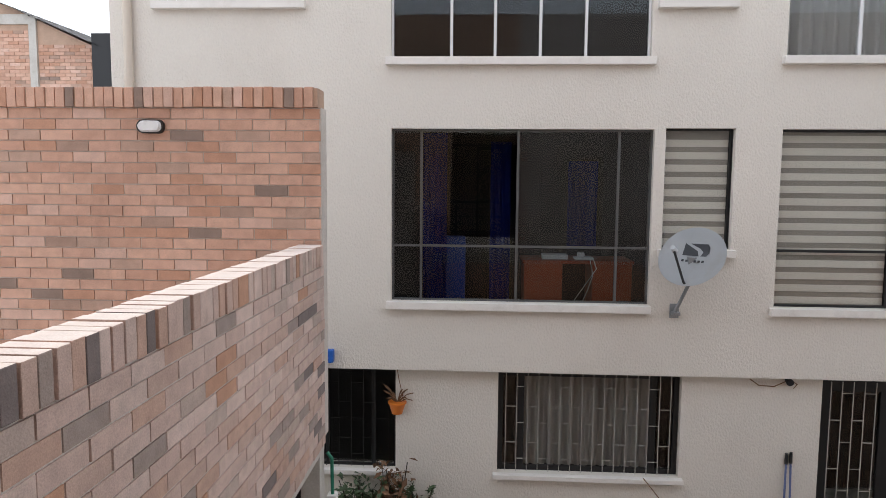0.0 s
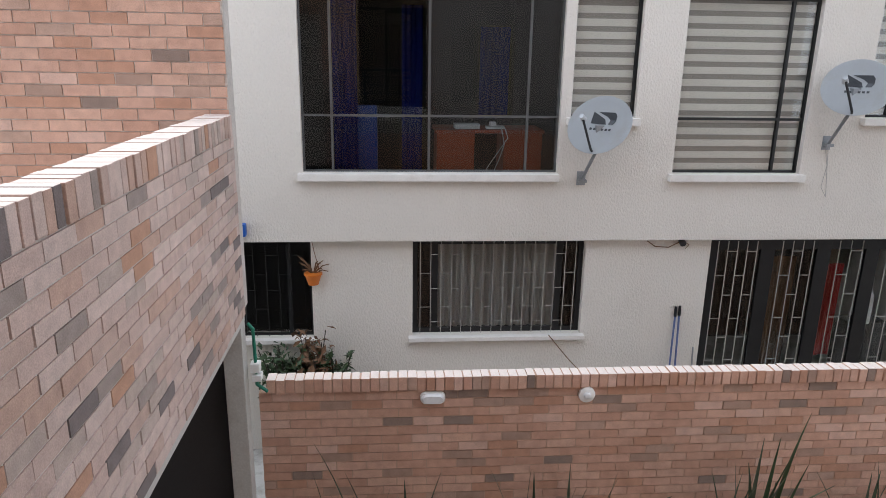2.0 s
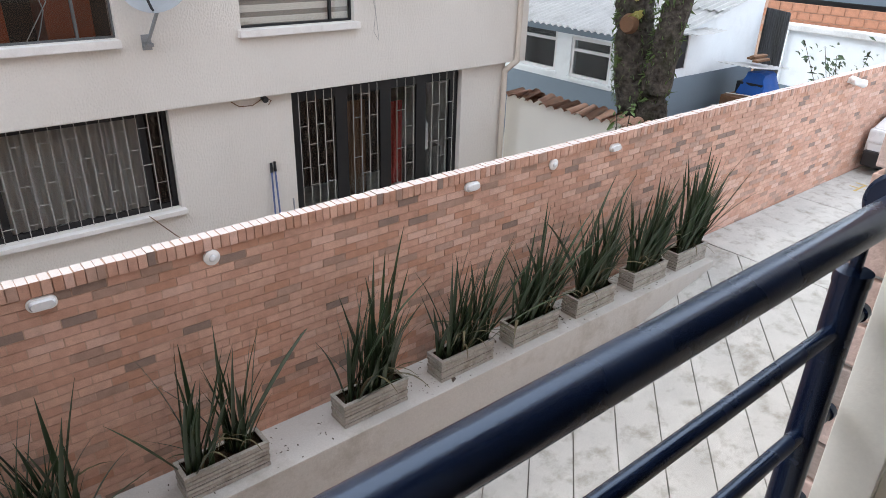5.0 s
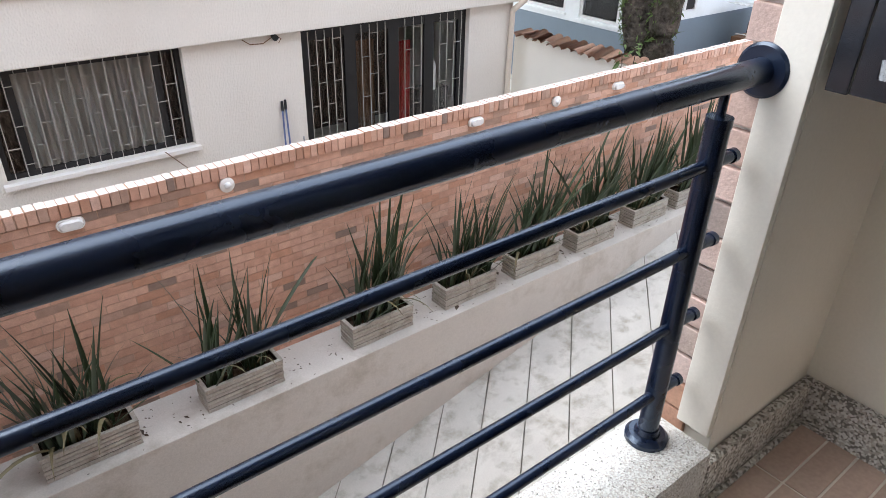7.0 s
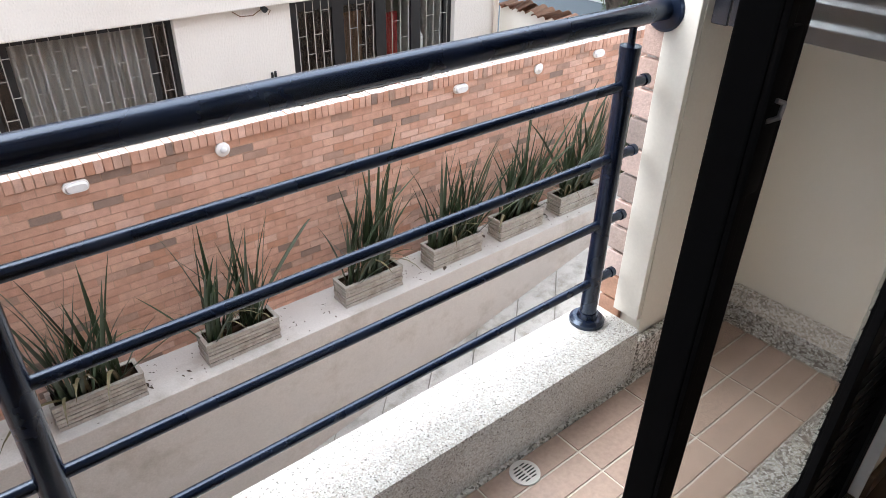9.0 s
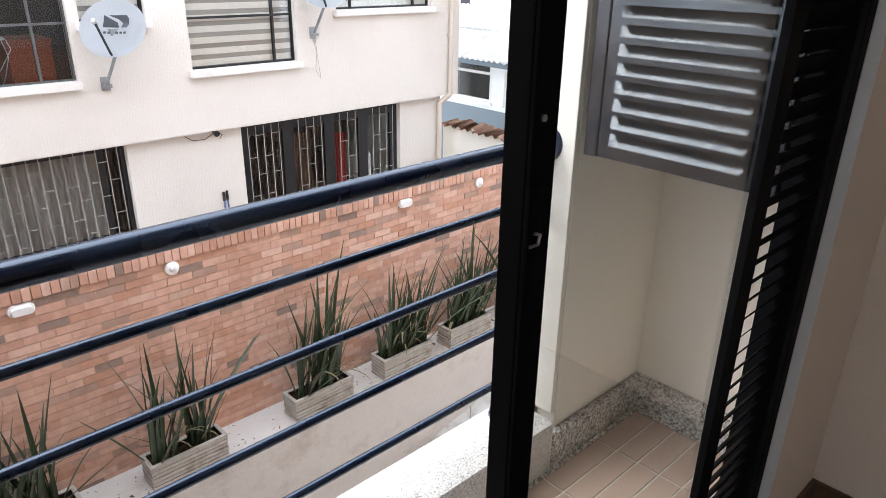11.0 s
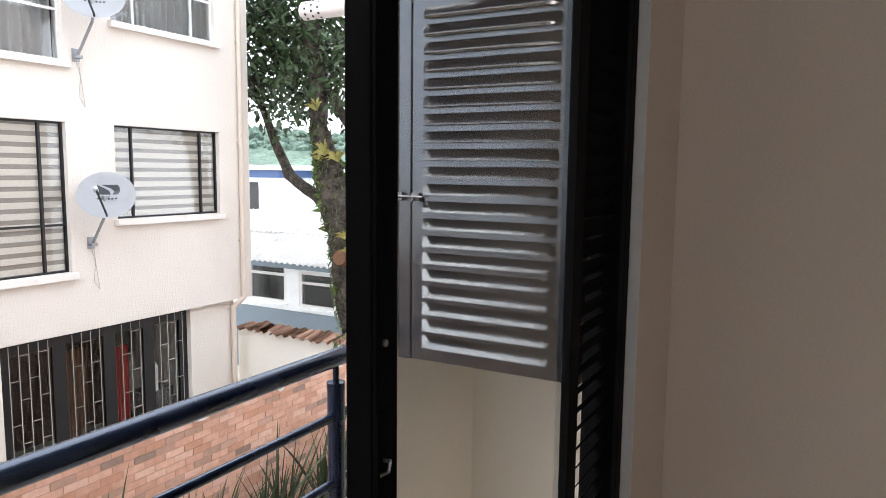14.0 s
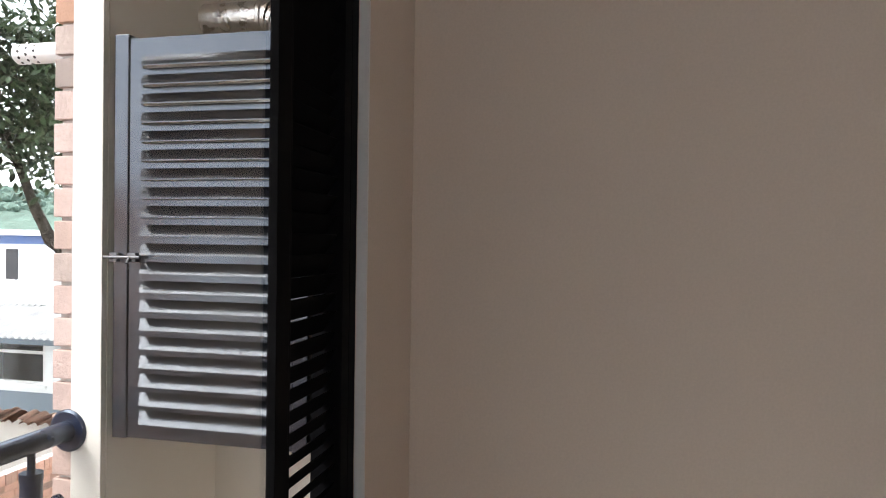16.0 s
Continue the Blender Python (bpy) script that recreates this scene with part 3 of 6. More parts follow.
def window(n, key, ups, levels, mat, d=0.045, bar=0.03, pane=True, y=None, sill=True, holes=None, glass="glass"):
    """A framed window in its opening: ups are fractions of the width with uprights, levels heights with transoms."""
    x0, x1, z0, z1 = (holes or W)[key]
    y = FY + 0.07 if y is None else y
    b = B()
    xs = [x0] + [x0 + (x1 - x0) * f for f in ups] + [x1]
    zs = [z0] + list(levels) + [z1]
    for i, x in enumerate(xs):
        e = bar if i in (0, len(xs) - 1) else bar * 0.6
        box(b, max(x0 + 0.001, x - e), min(x1 - 0.001, x + e), y, y + d, z0 + 0.001, z1 - 0.001, 0.002)
    for i, z in enumerate(zs):
        e = bar if i in (0, len(zs) - 1) else bar * 0.55
        for xa, xb in zip(xs, xs[1:]):
            box(b, xa + bar * 0.5, xb - bar * 0.5, y + 0.003, y + d - 0.003, max(z0 + 0.001, z - e), min(z1 - 0.001, z + e))
    win = apart("window", b, mat)
    for xa, xb in zip(xs, xs[1:]):
        for za, zb in zip(zs, zs[1:]):
            if pane:
                p = part("pane", box(B(), xa + 0.012, xb - 0.012, y + d * 0.45, y + d * 0.45 + 0.004, za + 0.01, zb - 0.01), M[glass], win)
                p.visible_shadow = False
    if sill:
        part("sill", box(B(), x0 - 0.05, x1 + (0.01 if key == "w1" else 0.04), (FY if holes is None else FY + 0.13) - 0.085, y + 0.002, z0 - (0.085 if holes is None else 0.055), z0 - 0.001, 0.006), M["sill"], win, "white painted sill")
    return win


window(1, "w1", (0.115, 0.49, 0.875), (0.66,), M["frame_grey"], bar=0.022, glass="dark_glass")
window(2, "w2", (0.97,), (), M["frame_dark"], bar=0.02)
window(3, "w3", (0.80,), (0.655,), M["frame_dark"], bar=0.026)
window(4, "w4", (0.17, 0.83), (), M["frame_dark"], bar=0.024)
window(5, "u0", (0.5,), (), M["frame_white"])
window(6, "u1", (0.235, 0.405, 0.58, 0.755), (), M["frame_white"], bar=0.025, glass="dark_glass")
window(7, "u2", (), (), M["frame_white"])
window(8, "u3", (0.5,), (3.36,), M["frame_white"], bar=0.03)
window(9, "u4", (0.22, 0.78), (3.95,), M["frame_white"], bar=0.03)
window(10, "l0", (0.4, 0.8), (), M["frame_dark"], y=FY + 0.20, holes=LOW)
window(11, "l1", (0.13, 0.86), (), M["frame_dark"], bar=0.06, y=FY + 0.22, holes=LOW)
window(12, "l2", (0.275, 0.53, 0.755), (), M["frame_dark"], bar=0.15, y=FY + 0.22, holes=LOW, sill=False)


def zebra_blind(key, tag):
    """A day-and-night roller blind: cream bands in front of a sheer cloth."""
    x0, x1, z0, z1 = W[key]
    y = FY + 0.135
    t = thing("zebra_blind", tag, "blind", ((x0 + x1) / 2, y, z0), group="striped blinds")
    w = (x1 - x0) / 2 - 0.015
    part("sheer", box(B(), -w, w, 0, 0.004, 0.02, z1 - z0 - 0.01), M["sheer"], t)
    me = finish(box(B(), -w, w, -0.008, -0.004, 0, 0.078, 0.0015), M["blind"])
    z = 0.03
    while z < z1 - z0 - 0.09:
        ob = new("band", me)
        ob.parent = t
        ob.location.z = z
        z += 0.136
    return t


zebra_blind("w2", "cream and grey striped roller blind in a narrow window")
zebra_blind("w3", "cream and grey striped roller blind in a tall window")
zebra_blind("w4", "cream and grey striped roller blind in a wide window")


def curtain(x0, x1, y, z0, z1, mat, folds, label, name="curtain", amp=0.03):
    """A hanging cloth with uneven folds."""
    n = int(folds * 8)
    b = B()
    rows = []
    ph = random.random() * 6
    for k in range(7):
        f = k / 6
        r = []
        for i in range(n + 1):
            u = i / n
            off = amp * (0.6 + 0.4 * f) * math.sin(u * folds * 6.283 + ph + 0.7 * math.sin(u * 9 + ph)) + 0.012 * math.sin(u * 31 + f * 2)
            r.append(b.verts.new((x0 + (x1 - x0) * u, y + off, z1 + (z0 - z1) * f)))
        rows.append(r)
    for p, q in zip(rows, rows[1:]):
        for i in range(n):
            b.faces.new([p[i], p[i + 1], q[i + 1], q[i]])
    bmesh.ops.solidify(b, geom=b.faces[:], thickness=0.003)
    ob = part(name, b, mat, None, smooth=True)
    ob.data.shade_smooth()
    return tagged(ob, label, "curtain", group="window curtains")


curtain(3.14, 4.62, FY + 0.2, 2.75, 4.7, M["curtain"], 11, "white net curtain behind an upper window")
curtain(5.36, 7.13, FY + 0.2, 3.36, 4.7, M["curtain"], 14, "white net curtain behind an upper window")
curtain(1.80, 2.50, FY + 0.2, 3.33, 4.7, M["curtain"], 6, "white net curtain behind a narrow upper window")
curtain(-3.70, -2.12, FY + 0.2, 3.35, 4.7, M["curtain"], 10, "white net curtain behind an upper window")
curtain(0.42, 1.12, FY + 0.315, -1.95, -0.78, M["beige_cloth"], 7, "grey-beige curtain drawn behind a barred window")
curtain(1.10, 1.90, FY + 0.315, -1.95, -0.78, M["beige_cloth"], 8, "grey-beige curtain drawn behind a barred window")
curtain(-0.80, -0.52, FY + 0.5, -0.5, 1.95, M["curtain_blue"], 5, "blue curtain hanging inside the flat opposite")
curtain(-0.01, 0.23, FY + 0.5, -0.5, 1.85, M["curtain_blue"], 4, "gathered blue curtain inside the flat opposite")
curtain(0.97, 1.34, FY + 1.12, 0.55, 1.65, M["curtain_blue"], 4, "blue curtain before an inner opening")
curtain(3.95, 4.35, FY + 1.3, -3.4, -1.05, M["brown_cloth"], 5, "dark brown curtain behind the barred terrace door")
jug = thing("plastic_bottle", "pale plastic bottle behind the barred terrace door", "bottle", (6.05, FY + 0.40, -3.45))
part("body", tube(tube(B(), (0, 0, 1.45), (0, 0, 1.82), 0.10, n=20), (0, 0, 1.82), (0, 0, 1.95), 0.10, 0.045, n=20), M["white_plastic"], jug, smooth=True)
part("stand", box(B(), -0.2, 0.35, -0.05, 0.25, 0, 1.449, 0.01), M["black_panel"], jug, "dark cupboard under the bottle")
M["red_cloth"] = material("red_cloth", (0.42, 0.018, 0.018), 0.8, var=0.15, scale=5, bump=0.1)
curtain(4.75, 5.15, FY + 0.6, -3.3, -1.15, M["brown_cloth"], 3, "brown cloth hanging behind the barred terrace door")
curtain(5.40, 5.64, FY + 0.36, -2.45, -1.18, M["red_cloth"], 1.2, "narrow red cloth hanging behind the barred terrace door", amp=0.015)


def grille(x0, x1, y, z0, z1, pitch, tier, label, mat="grille"):
    """A welded window grille: uprights with short staggered ties."""
    b = B()
    n = max(2, round((x1 - x0) / pitch))
    xs = [x0 + (x1 - x0) * (i + 0.5) / n for i in range(n)]
    for x in xs:
        box(b, x - 0.0038, x + 0.0038, y, y + 0.008, z0, z1)
    for i, (a, c) in enumerate(zip(xs, xs[1:])):
        z = z0 + tier * (0.35 if i % 2 else 0.8)
        while z < z1:
            box(b, a + 0.0045, c - 0.0045, y + 0.001, y + 0.008, z - 0.004, z + 0.004)
            z += tier
    ob = part("window_grille", b, M[mat])
    return tagged(ob, label, "grille", group="ground floor grilles")


grille(0.14, 2.15, FY + 0.175, -1.985, -0.81, 0.128, 0.43, "grey welded bars across a ground floor window")
grille(-2.42, -1.10, FY + 0.16, -1.985, -0.81, 0.15, 0.43, "dark welded bars across a shaded window", "frame_dark")
for a, c in ((3.80, 4.42), (4.62, 5.15), (5.35, 5.80), (6.00, 6.55)):
    grille(a, c, FY + 0.175, -3.44, -0.83, 0.135, 0.57, "grey welded bars across the terrace door")

# inside the flat behind the large window
M["orange_wood"] = material("orange_brown_veneer", (0.34, 0.06, 0.018), 0.45, var=0.2, scale=3, fine=40, bump=0.05, stretch=(1, 1, 6))
M["blue_plastic"] = material("blue_plastic", (0.01, 0.05, 0.28), 0.4, var=0.08, scale=5, bump=0.0)
M["paper"] = material("white_paper", (0.75, 0.75, 0.73), 0.8, var=0.03, scale=5, bump=0.0)
desk = thing("desk", "orange-brown wooden desk seen behind the window", "desk", (1.0, FY + 0.75, -0.55))
part("desktop", box(B(), -0.62, 0.68, -0.3, 0.3, 0.98, 1.02, 0.006), M["orange_wood"], desk)
part("side_panel", box(B(), -0.60, -0.15, -0.28, 0.28, 0.002, 0.979, 0.005), M["orange_wood"], desk)
part("side_panel", box(B(), 0.20, 0.66, -0.28, 0.28, 0.002, 0.979, 0.005), M["orange_wood"], desk)
pp = part("paper_stack", box(B(), 0.62, 0.92, FY + 0.55, FY + 0.75, 0.472, 0.525, 0.004), M["paper"])
tagged(pp, "stack of white papers on the desk", "papers")
pb = part("white_device", box(box(B(), 1.0, 1.22, FY + 0.55, FY + 0.7, 0.472, 0.50, 0.006), 1.04, 1.12, FY + 0.58, FY + 0.66, 0.5, 0.55, 0.006), M["white_plastic"])
tagged(pb, "small white device with cables on the desk", "device")
cb = bent(B(), [(1.2, FY + 0.44, 0.5), (1.24, FY + 0.43, 0.38), (1.12, FY + 0.43, 0.2), (1.0, FY + 0.43, 0.02), (0.95, FY + 0.43, -0.1)], 0.005)
bent(cb, [(1.16, FY + 0.44, 0.5), (1.2, FY + 0.43, 0.3), (1.14, FY + 0.43, 0.12), (1.07, FY + 0.43, -0.05)], 0.005)
tagged(part("cable", cb, M["paper"], smooth=True), "pale cables hanging before the desk", "cable")
chair = thing("plastic_chair", "blue plastic chair inside the flat opposite", "chair", (-0.42, FY + 0.75, -0.55))
part("backrest", box(B(), -0.16, 0.12, -0.05, 0.0, 0.45, 1.28, 0.03), M["blue_plastic"], chair)
part("seat", box(B(), -0.22, 0.22, -0.45, 0.0, 0.42, 0.46, 0.015), M["blue_plastic"], chair)
for sx in (-0.2, 0.18):
    for sy in (-0.42, -0.05):
        part("leg", box(B(), sx, sx + 0.03, sy, sy + 0.03, 0.002, 0.419), M["blue_plastic"], chair)
# black sheet painted as the shade of an open doorway
tagged(part("inner_doorway", box(B(), -0.62, 0.0, FY + 3.16, FY + 3.195, -0.5, 1.72, 0.01), M["black_panel"]), "inner doorway of the flat opposite, black in place of shade", "door")
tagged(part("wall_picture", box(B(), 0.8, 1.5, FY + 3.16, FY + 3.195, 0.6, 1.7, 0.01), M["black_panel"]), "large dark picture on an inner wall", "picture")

# ---- rain pipes ----
M["pipe"] = material("cream_pipe_paint", (0.58, 0.50, 0.42), 0.6, var=0.08, scale=4, bump=0.1)
pipe = thing("rain_pipe", "cream painted rain pipe on the building corner", "pipe", (7.57, FY, -3.4))
pm = B()
tube(pm, (0, -0.05, 2.75), (0, -0.05, 10.0), 0.04, n=16)
bent(pm, [(0, -0.05, 2.76), (0, -0.05, 2.66), (-0.13, 0.07, 2.50), (-0.13, 0.07, 0.0)], 0.045, 12)
part("tube", pm, M["pipe"], pipe, smooth=True)
for z in (3.6, 5.2, 6.8, 8.3):
    part("clamp", box(B(), -0.05, 0.05, -0.055, -0.001, z, z + 0.03), M["pipe"], pipe)
pipe2 = thing("rain_pipe", "cream painted rain pipe on the facade", "pipe", (-4.05, FY, -0.7))
part("tube", tube(tube(B(), (0, -0.05, 0.0), (0, -0.05, 7.2), 0.05, n=16), (0, -0.05, 3.15), (0, -0.05, 3.22), 0.058, n=16), M["pipe"], pipe2, smooth=True)

# ---- satellite dishes ----
M["dish"] = material("grey_dish_enamel", (0.50, 0.52, 0.54), 0.45, var=0.06, scale=6, bump=0.05, stain=(0.4, 0.38, 0.34), stain_amt=0.35, stain_scale=6)
M["dish_mark"] = material("dark_print", (0.075, 0.08, 0.09), 0.6, var=0.05, scale=8, bump=0.0)
M["galv"] = material("galvanised_steel", (0.30, 0.31, 0.32), 0.5, 0.6, var=0.2, scale=12, bump=0.1)


def dish(wired, centre, foot, label):
    """An offset dish on a bent wall arm; its mark is a pair of plain shapes and a bar."""
    t = thing("satellite_dish", label, "satellite dish", foot, group="satellite dishes")
    c, f = Vector(centre), Vector(foot)
    axis = Vector((-0.50, -0.66, 0.56)).normalized()
    q = axis.to_track_quat("Z", "Y").to_matrix().to_4x4()
    R = 0.35
    b = B()
    rings = []
    for k in range(7):
        r = R * k / 6
        z = 0.055 * (k / 6) ** 2
        rings.append([b.verts.new((r * math.cos(a * math.pi / 18), r * math.sin(a * math.pi / 18), z)) for a in range(36)] if k else [b.verts.new((0, 0, 0))])
    for a in range(36):
        b.faces.new([rings[0][0], rings[1][a], rings[1][(a + 1) % 36]])
        for k in range(1, 6):
            b.faces.new([rings[k][a], rings[k + 1][a], rings[k + 1][(a + 1) % 36], rings[k][(a + 1) % 36]])
    bmesh.ops.solidify(b, geom=b.faces[:], thickness=0.004)
    m = Matrix.Translation(c - f) @ q
    bm_r = part("reflector", b, M["dish"], t, smooth=True)
    bm_r.matrix_local = m
    # lie of the picture on the dish: right and up along its face
    up = (Vector((0, 0, 1)) - axis * axis.z).normalized()
    right = up.cross(axis)
    def on(u, v, lift=0.004):
        rr = u * u + v * v
        return c - f + right * u + up * v + axis * (0.055 * rr / R ** 2 + lift)
    def flat(name, outline, mat):
        b = B()
        vs = [b.verts.new(on(*p)) for p in outline]
        b.faces.new(vs)
        bmesh.ops.solidify(b, geom=b.faces[:], thickness=0.001)
        part(name, b, mat, t)
    flat("mark", [(-0.11, 0.17), (-0.12, 0.03), (0.05, 0.03), (0.03, 0.09)], M["dish_mark"])
    flat("mark", [(-0.06, 0.17), (0.13, 0.17), (0.155, 0.13), (0.155, 0.07), (0.13, 0.03), (0.07, 0.03), (0.09, 0.08), (0.05, 0.12)], M["dish_mark"])
    for i in range(6):
        u = -0.115 + i * 0.042
        flat("print_bar", [(u, -0.045), (u + 0.026, -0.045), (u + 0.026, -0.018), (u, -0.018)], M["dish_mark"])
    tip = c - f + axis * 0.31 + Vector((0, 0, -0.06)) - right * 0.11
    low = on(0, -R * 0.9, 0.01)
    part("feed_arm", bent(B(), [low - axis * 0.02, low + axis * 0.03, tip], 0.013, 10), M["black_panel"], t, "dark feed arm", smooth=True)
    fb = tube(B(), tip - axis * 0.05, tip + axis * 0.03, 0.033, 0.024, n=16)
    part("feed_horn", fb, M["dish"], t, "grey feed horn", smooth=True)
    back = c - f - axis * 0.03 - up * 0.02
    part("bracket", box(B(), back.x - 0.06, back.x + 0.06, back.y - 0.03, back.y + 0.05, back.z - 0.09, back.z + 0.05, 0.008), M["galv"], t)
    knee = back + Vector((-0.02, 0.03, -0.22))
    part("wall_arm", bent(B(), [back, knee, Vector((0.0, -0.05, 0.02))], 0.019, 12), M["galv"], t, smooth=True)
    part("foot_plate", box(box(B(), -0.05, 0.05, -0.012, -0.001, -0.06, 0.10, 0.002), -0.04, 0.05, -0.08, -0.012, -0.02, 0.015, 0.002), M["galv"], t)
    wire = [(0.0, -0.01, -0.05), (0.05, -0.01, -0.25), (0.02, -0.008, -0.5), (0.1, -0.008, -0.62), (0.06, -0.008, -0.3), (0.03, -0.01, -0.04)]
    if wired > 1:
        part("wire", bent(B(), [Vector(p) for p in wire], 0.0035, 6), M["grille"], t, "thin dangling wire")
    return t


dish(1, (2.10, 7.16, 0.60), (2.03, FY, -0.04), "round grey satellite dish on a wall arm beside the large window")
dish(2, (4.90, 7.16, 1.02), (4.90, FY, 0.38), "round grey satellite dish on a wall arm between striped blinds")
dish(3, (4.85, 7.16, 3.47), (4.81, FY, 2.80), "round grey satellite dish on a wall arm below the upper windows")

# ---- planters with flax on the ledge ----
PX = [-0.512, 0.726, 2.145, 3.257, 4.256, 5.258, 6.319, 7.253]


def planter(parent_at, label):
    """A ribbed trough: boards laid one over another round a hollow, filled with soil."""
    t = thing("planter", label, "planter", parent_at, group="ribbed planters")
    L, D, n, h = 0.70, 0.235, 6, 0.040
    # core in soil colour: the shade of the grooves is painted in
    core = B()
    for x0, x1, y0, y1 in ((0.012, L - 0.012, 0.012, 0.030), (0.012, L - 0.012, D - 0.030, D - 0.012), (0.012, 0.030, 0.031, D - 0.031), (L - 0.030, L - 0.012, 0.031, D - 0.031)):
        box(core, x0, x1, y0, y1, 0.002, n * h - 0.012)
    part("inner_wall", core, M["soil"], t, "inner wall, coloured dark as the shade between the ribs")
    for i in range(n):
        z = 0.002 + i * h
        o = 0.004 if i % 2 else 0.0
        e = 0.004 if i == n - 1 else 0
        b = B()
        box(b, o - e, L - o + e, o - e, 0.0119, z, z + h - 0.008, 0.003)
        box(b, o - e, L - o + e, D - 0.0119, D - o + e, z, z + h - 0.008, 0.003)
        box(b, o - e, 0.0119, 0.0125, D - 0.0125, z, z + h - 0.008, 0.003)
        box(b, L - 0.0119, L - o + e, 0.0125, D - 0.0125, z, z + h - 0.008, 0.003)
        part("board", b, M["planter"], t)
    rim = B()
    zt = n * h - 0.006
    for x0, x1, y0, y1 in ((-0.004, L + 0.004, -0.004, 0.032), (-0.004, L + 0.004, D - 0.032, D + 0.004), (-0.004, 0.032, 0.0325, D - 0.0325), (L - 0.032, L + 0.004, 0.0325, D - 0.0325)):
        box(rim, x0, x1, y0, y1, zt, zt + 0.012, 0.003)
    part("rim", rim, M["planter"], t)
    s = B()
    bmesh.ops.create_grid(s, x_segments=16, y_segments=8, size=0.5, matrix=Matrix.LocRotScale((L / 2, D / 2, 0.19), None, (L - 0.065, D - 0.065, 1)))
    for v in s.verts:
        v.co.z += 0.018 * noise.noise(v.co * 14 + Vector(parent_at))
    bmesh.ops.solidify(s, geom=s.faces[:], thickness=0.15)
    part("soil", s, M["soil"], t, "dark earth")
    return t


for i, x in enumerate(PX):
    planter((x, 3.985, -2.887), "weathered grey ribbed planter on the concrete ledge")

M["litter"] = material("dead_leaf_litter", (0.075, 0.055, 0.04), 0.9, var=0.5, scale=20, bump=0.0)
rg = random.Random(61)
lv, lf_ = [], []
for k in range(420):
    base_x = rg.choice(PX)
    lx = base_x + (rg.uniform(-0.25, 0.95) if k % 3 else rg.uniform(-0.8, 1.1))
    ly = 3.99 + abs(rg.gauss(0, 0.2)) if k % 4 else rg.uniform(3.9, 4.38)
    if not (-1.1 < lx < 7.9 and ly < 4.4) or any(p - 0.02 < lx < p + 0.72 and 3.97 < ly < 4.23 for p in PX):
        continue
    sz, an = rg.uniform(0.004, 0.012) * (3.0 if k % 23 == 0 else 1), rg.uniform(0, 6.28)
    ux, uy = Vector((math.cos(an), math.sin(an), 0)) * sz * 1.6, Vector((-math.sin(an), math.cos(an), 0)) * sz * 0.7
    o = Vector((lx, ly, -2.884))
    b0 = len(lv)
    lv += [o - ux, o - uy + Vector((0, 0, sz * 0.4)), o + ux, o + uy + Vector((0, 0, sz * 0.3))]
    lf_.append((b0, b0 + 1, b0 + 2, b0 + 3))
lm = bpy.data.meshes.new("leaf_litter")
lm.from_pydata(lv, [], lf_)
lm.materials.append(M["litter"])
tagged(new("leaf_litter", lm), "brown leaf litter scattered on the concrete ledge", "litter", kind="stuff")

M["leaf"] = material("flax_leaf", (0.036, 0.064, 0.028), 0.40, var=0.35, scale=5, fine=40, bump=0.05, stretch=(1, 1, 0.3))
M["leaf2"] = material("flax_leaf_dull", (0.06, 0.08, 0.046), 0.48, var=0.35, scale=5, fine=40, bump=0.05, stretch=(1, 1, 0.3))
M["leaf3"] = material("flax_leaf_dry", (0.13, 0.11, 0.055), 0.6, var=0.3, scale=5, fine=40, bump=0.05)


def blade(length, width, bend, twist, seed):
    """One sword leaf, folded along its middle, arching over towards +x."""
    b = B()
    n = 9
    rows = []
    x = z = 0.0
    ang = 0.04
    for i in range(n + 1):
        f = i / n
        wv = width * (0.55 + 0.9 * f * (1 - f) * 1.9) * (1 - f ** 4) + 0.0012
        tw = twist * f
        cy, sx = math.cos(tw), math.sin(tw)
        keel = wv * 0.28
        rows.append([b.verts.new((x + wv * sx + keel * 0.5, wv * cy, z)), b.verts.new((x - keel, 0, z - keel * 0.2)), b.verts.new((x - wv * sx + keel * 0.5, -wv * cy, z))])
        ang += bend / n * (0.4 + 1.6 * f)
        x += math.sin(ang) * length / n
        z += math.cos(ang) * length / n
    for p, q in zip(rows, rows[1:]):
        b.faces.new([p[0], p[1], q[1], q[0]])
        b.faces.new([p[1], p[2], q[2], q[1]])
    return b


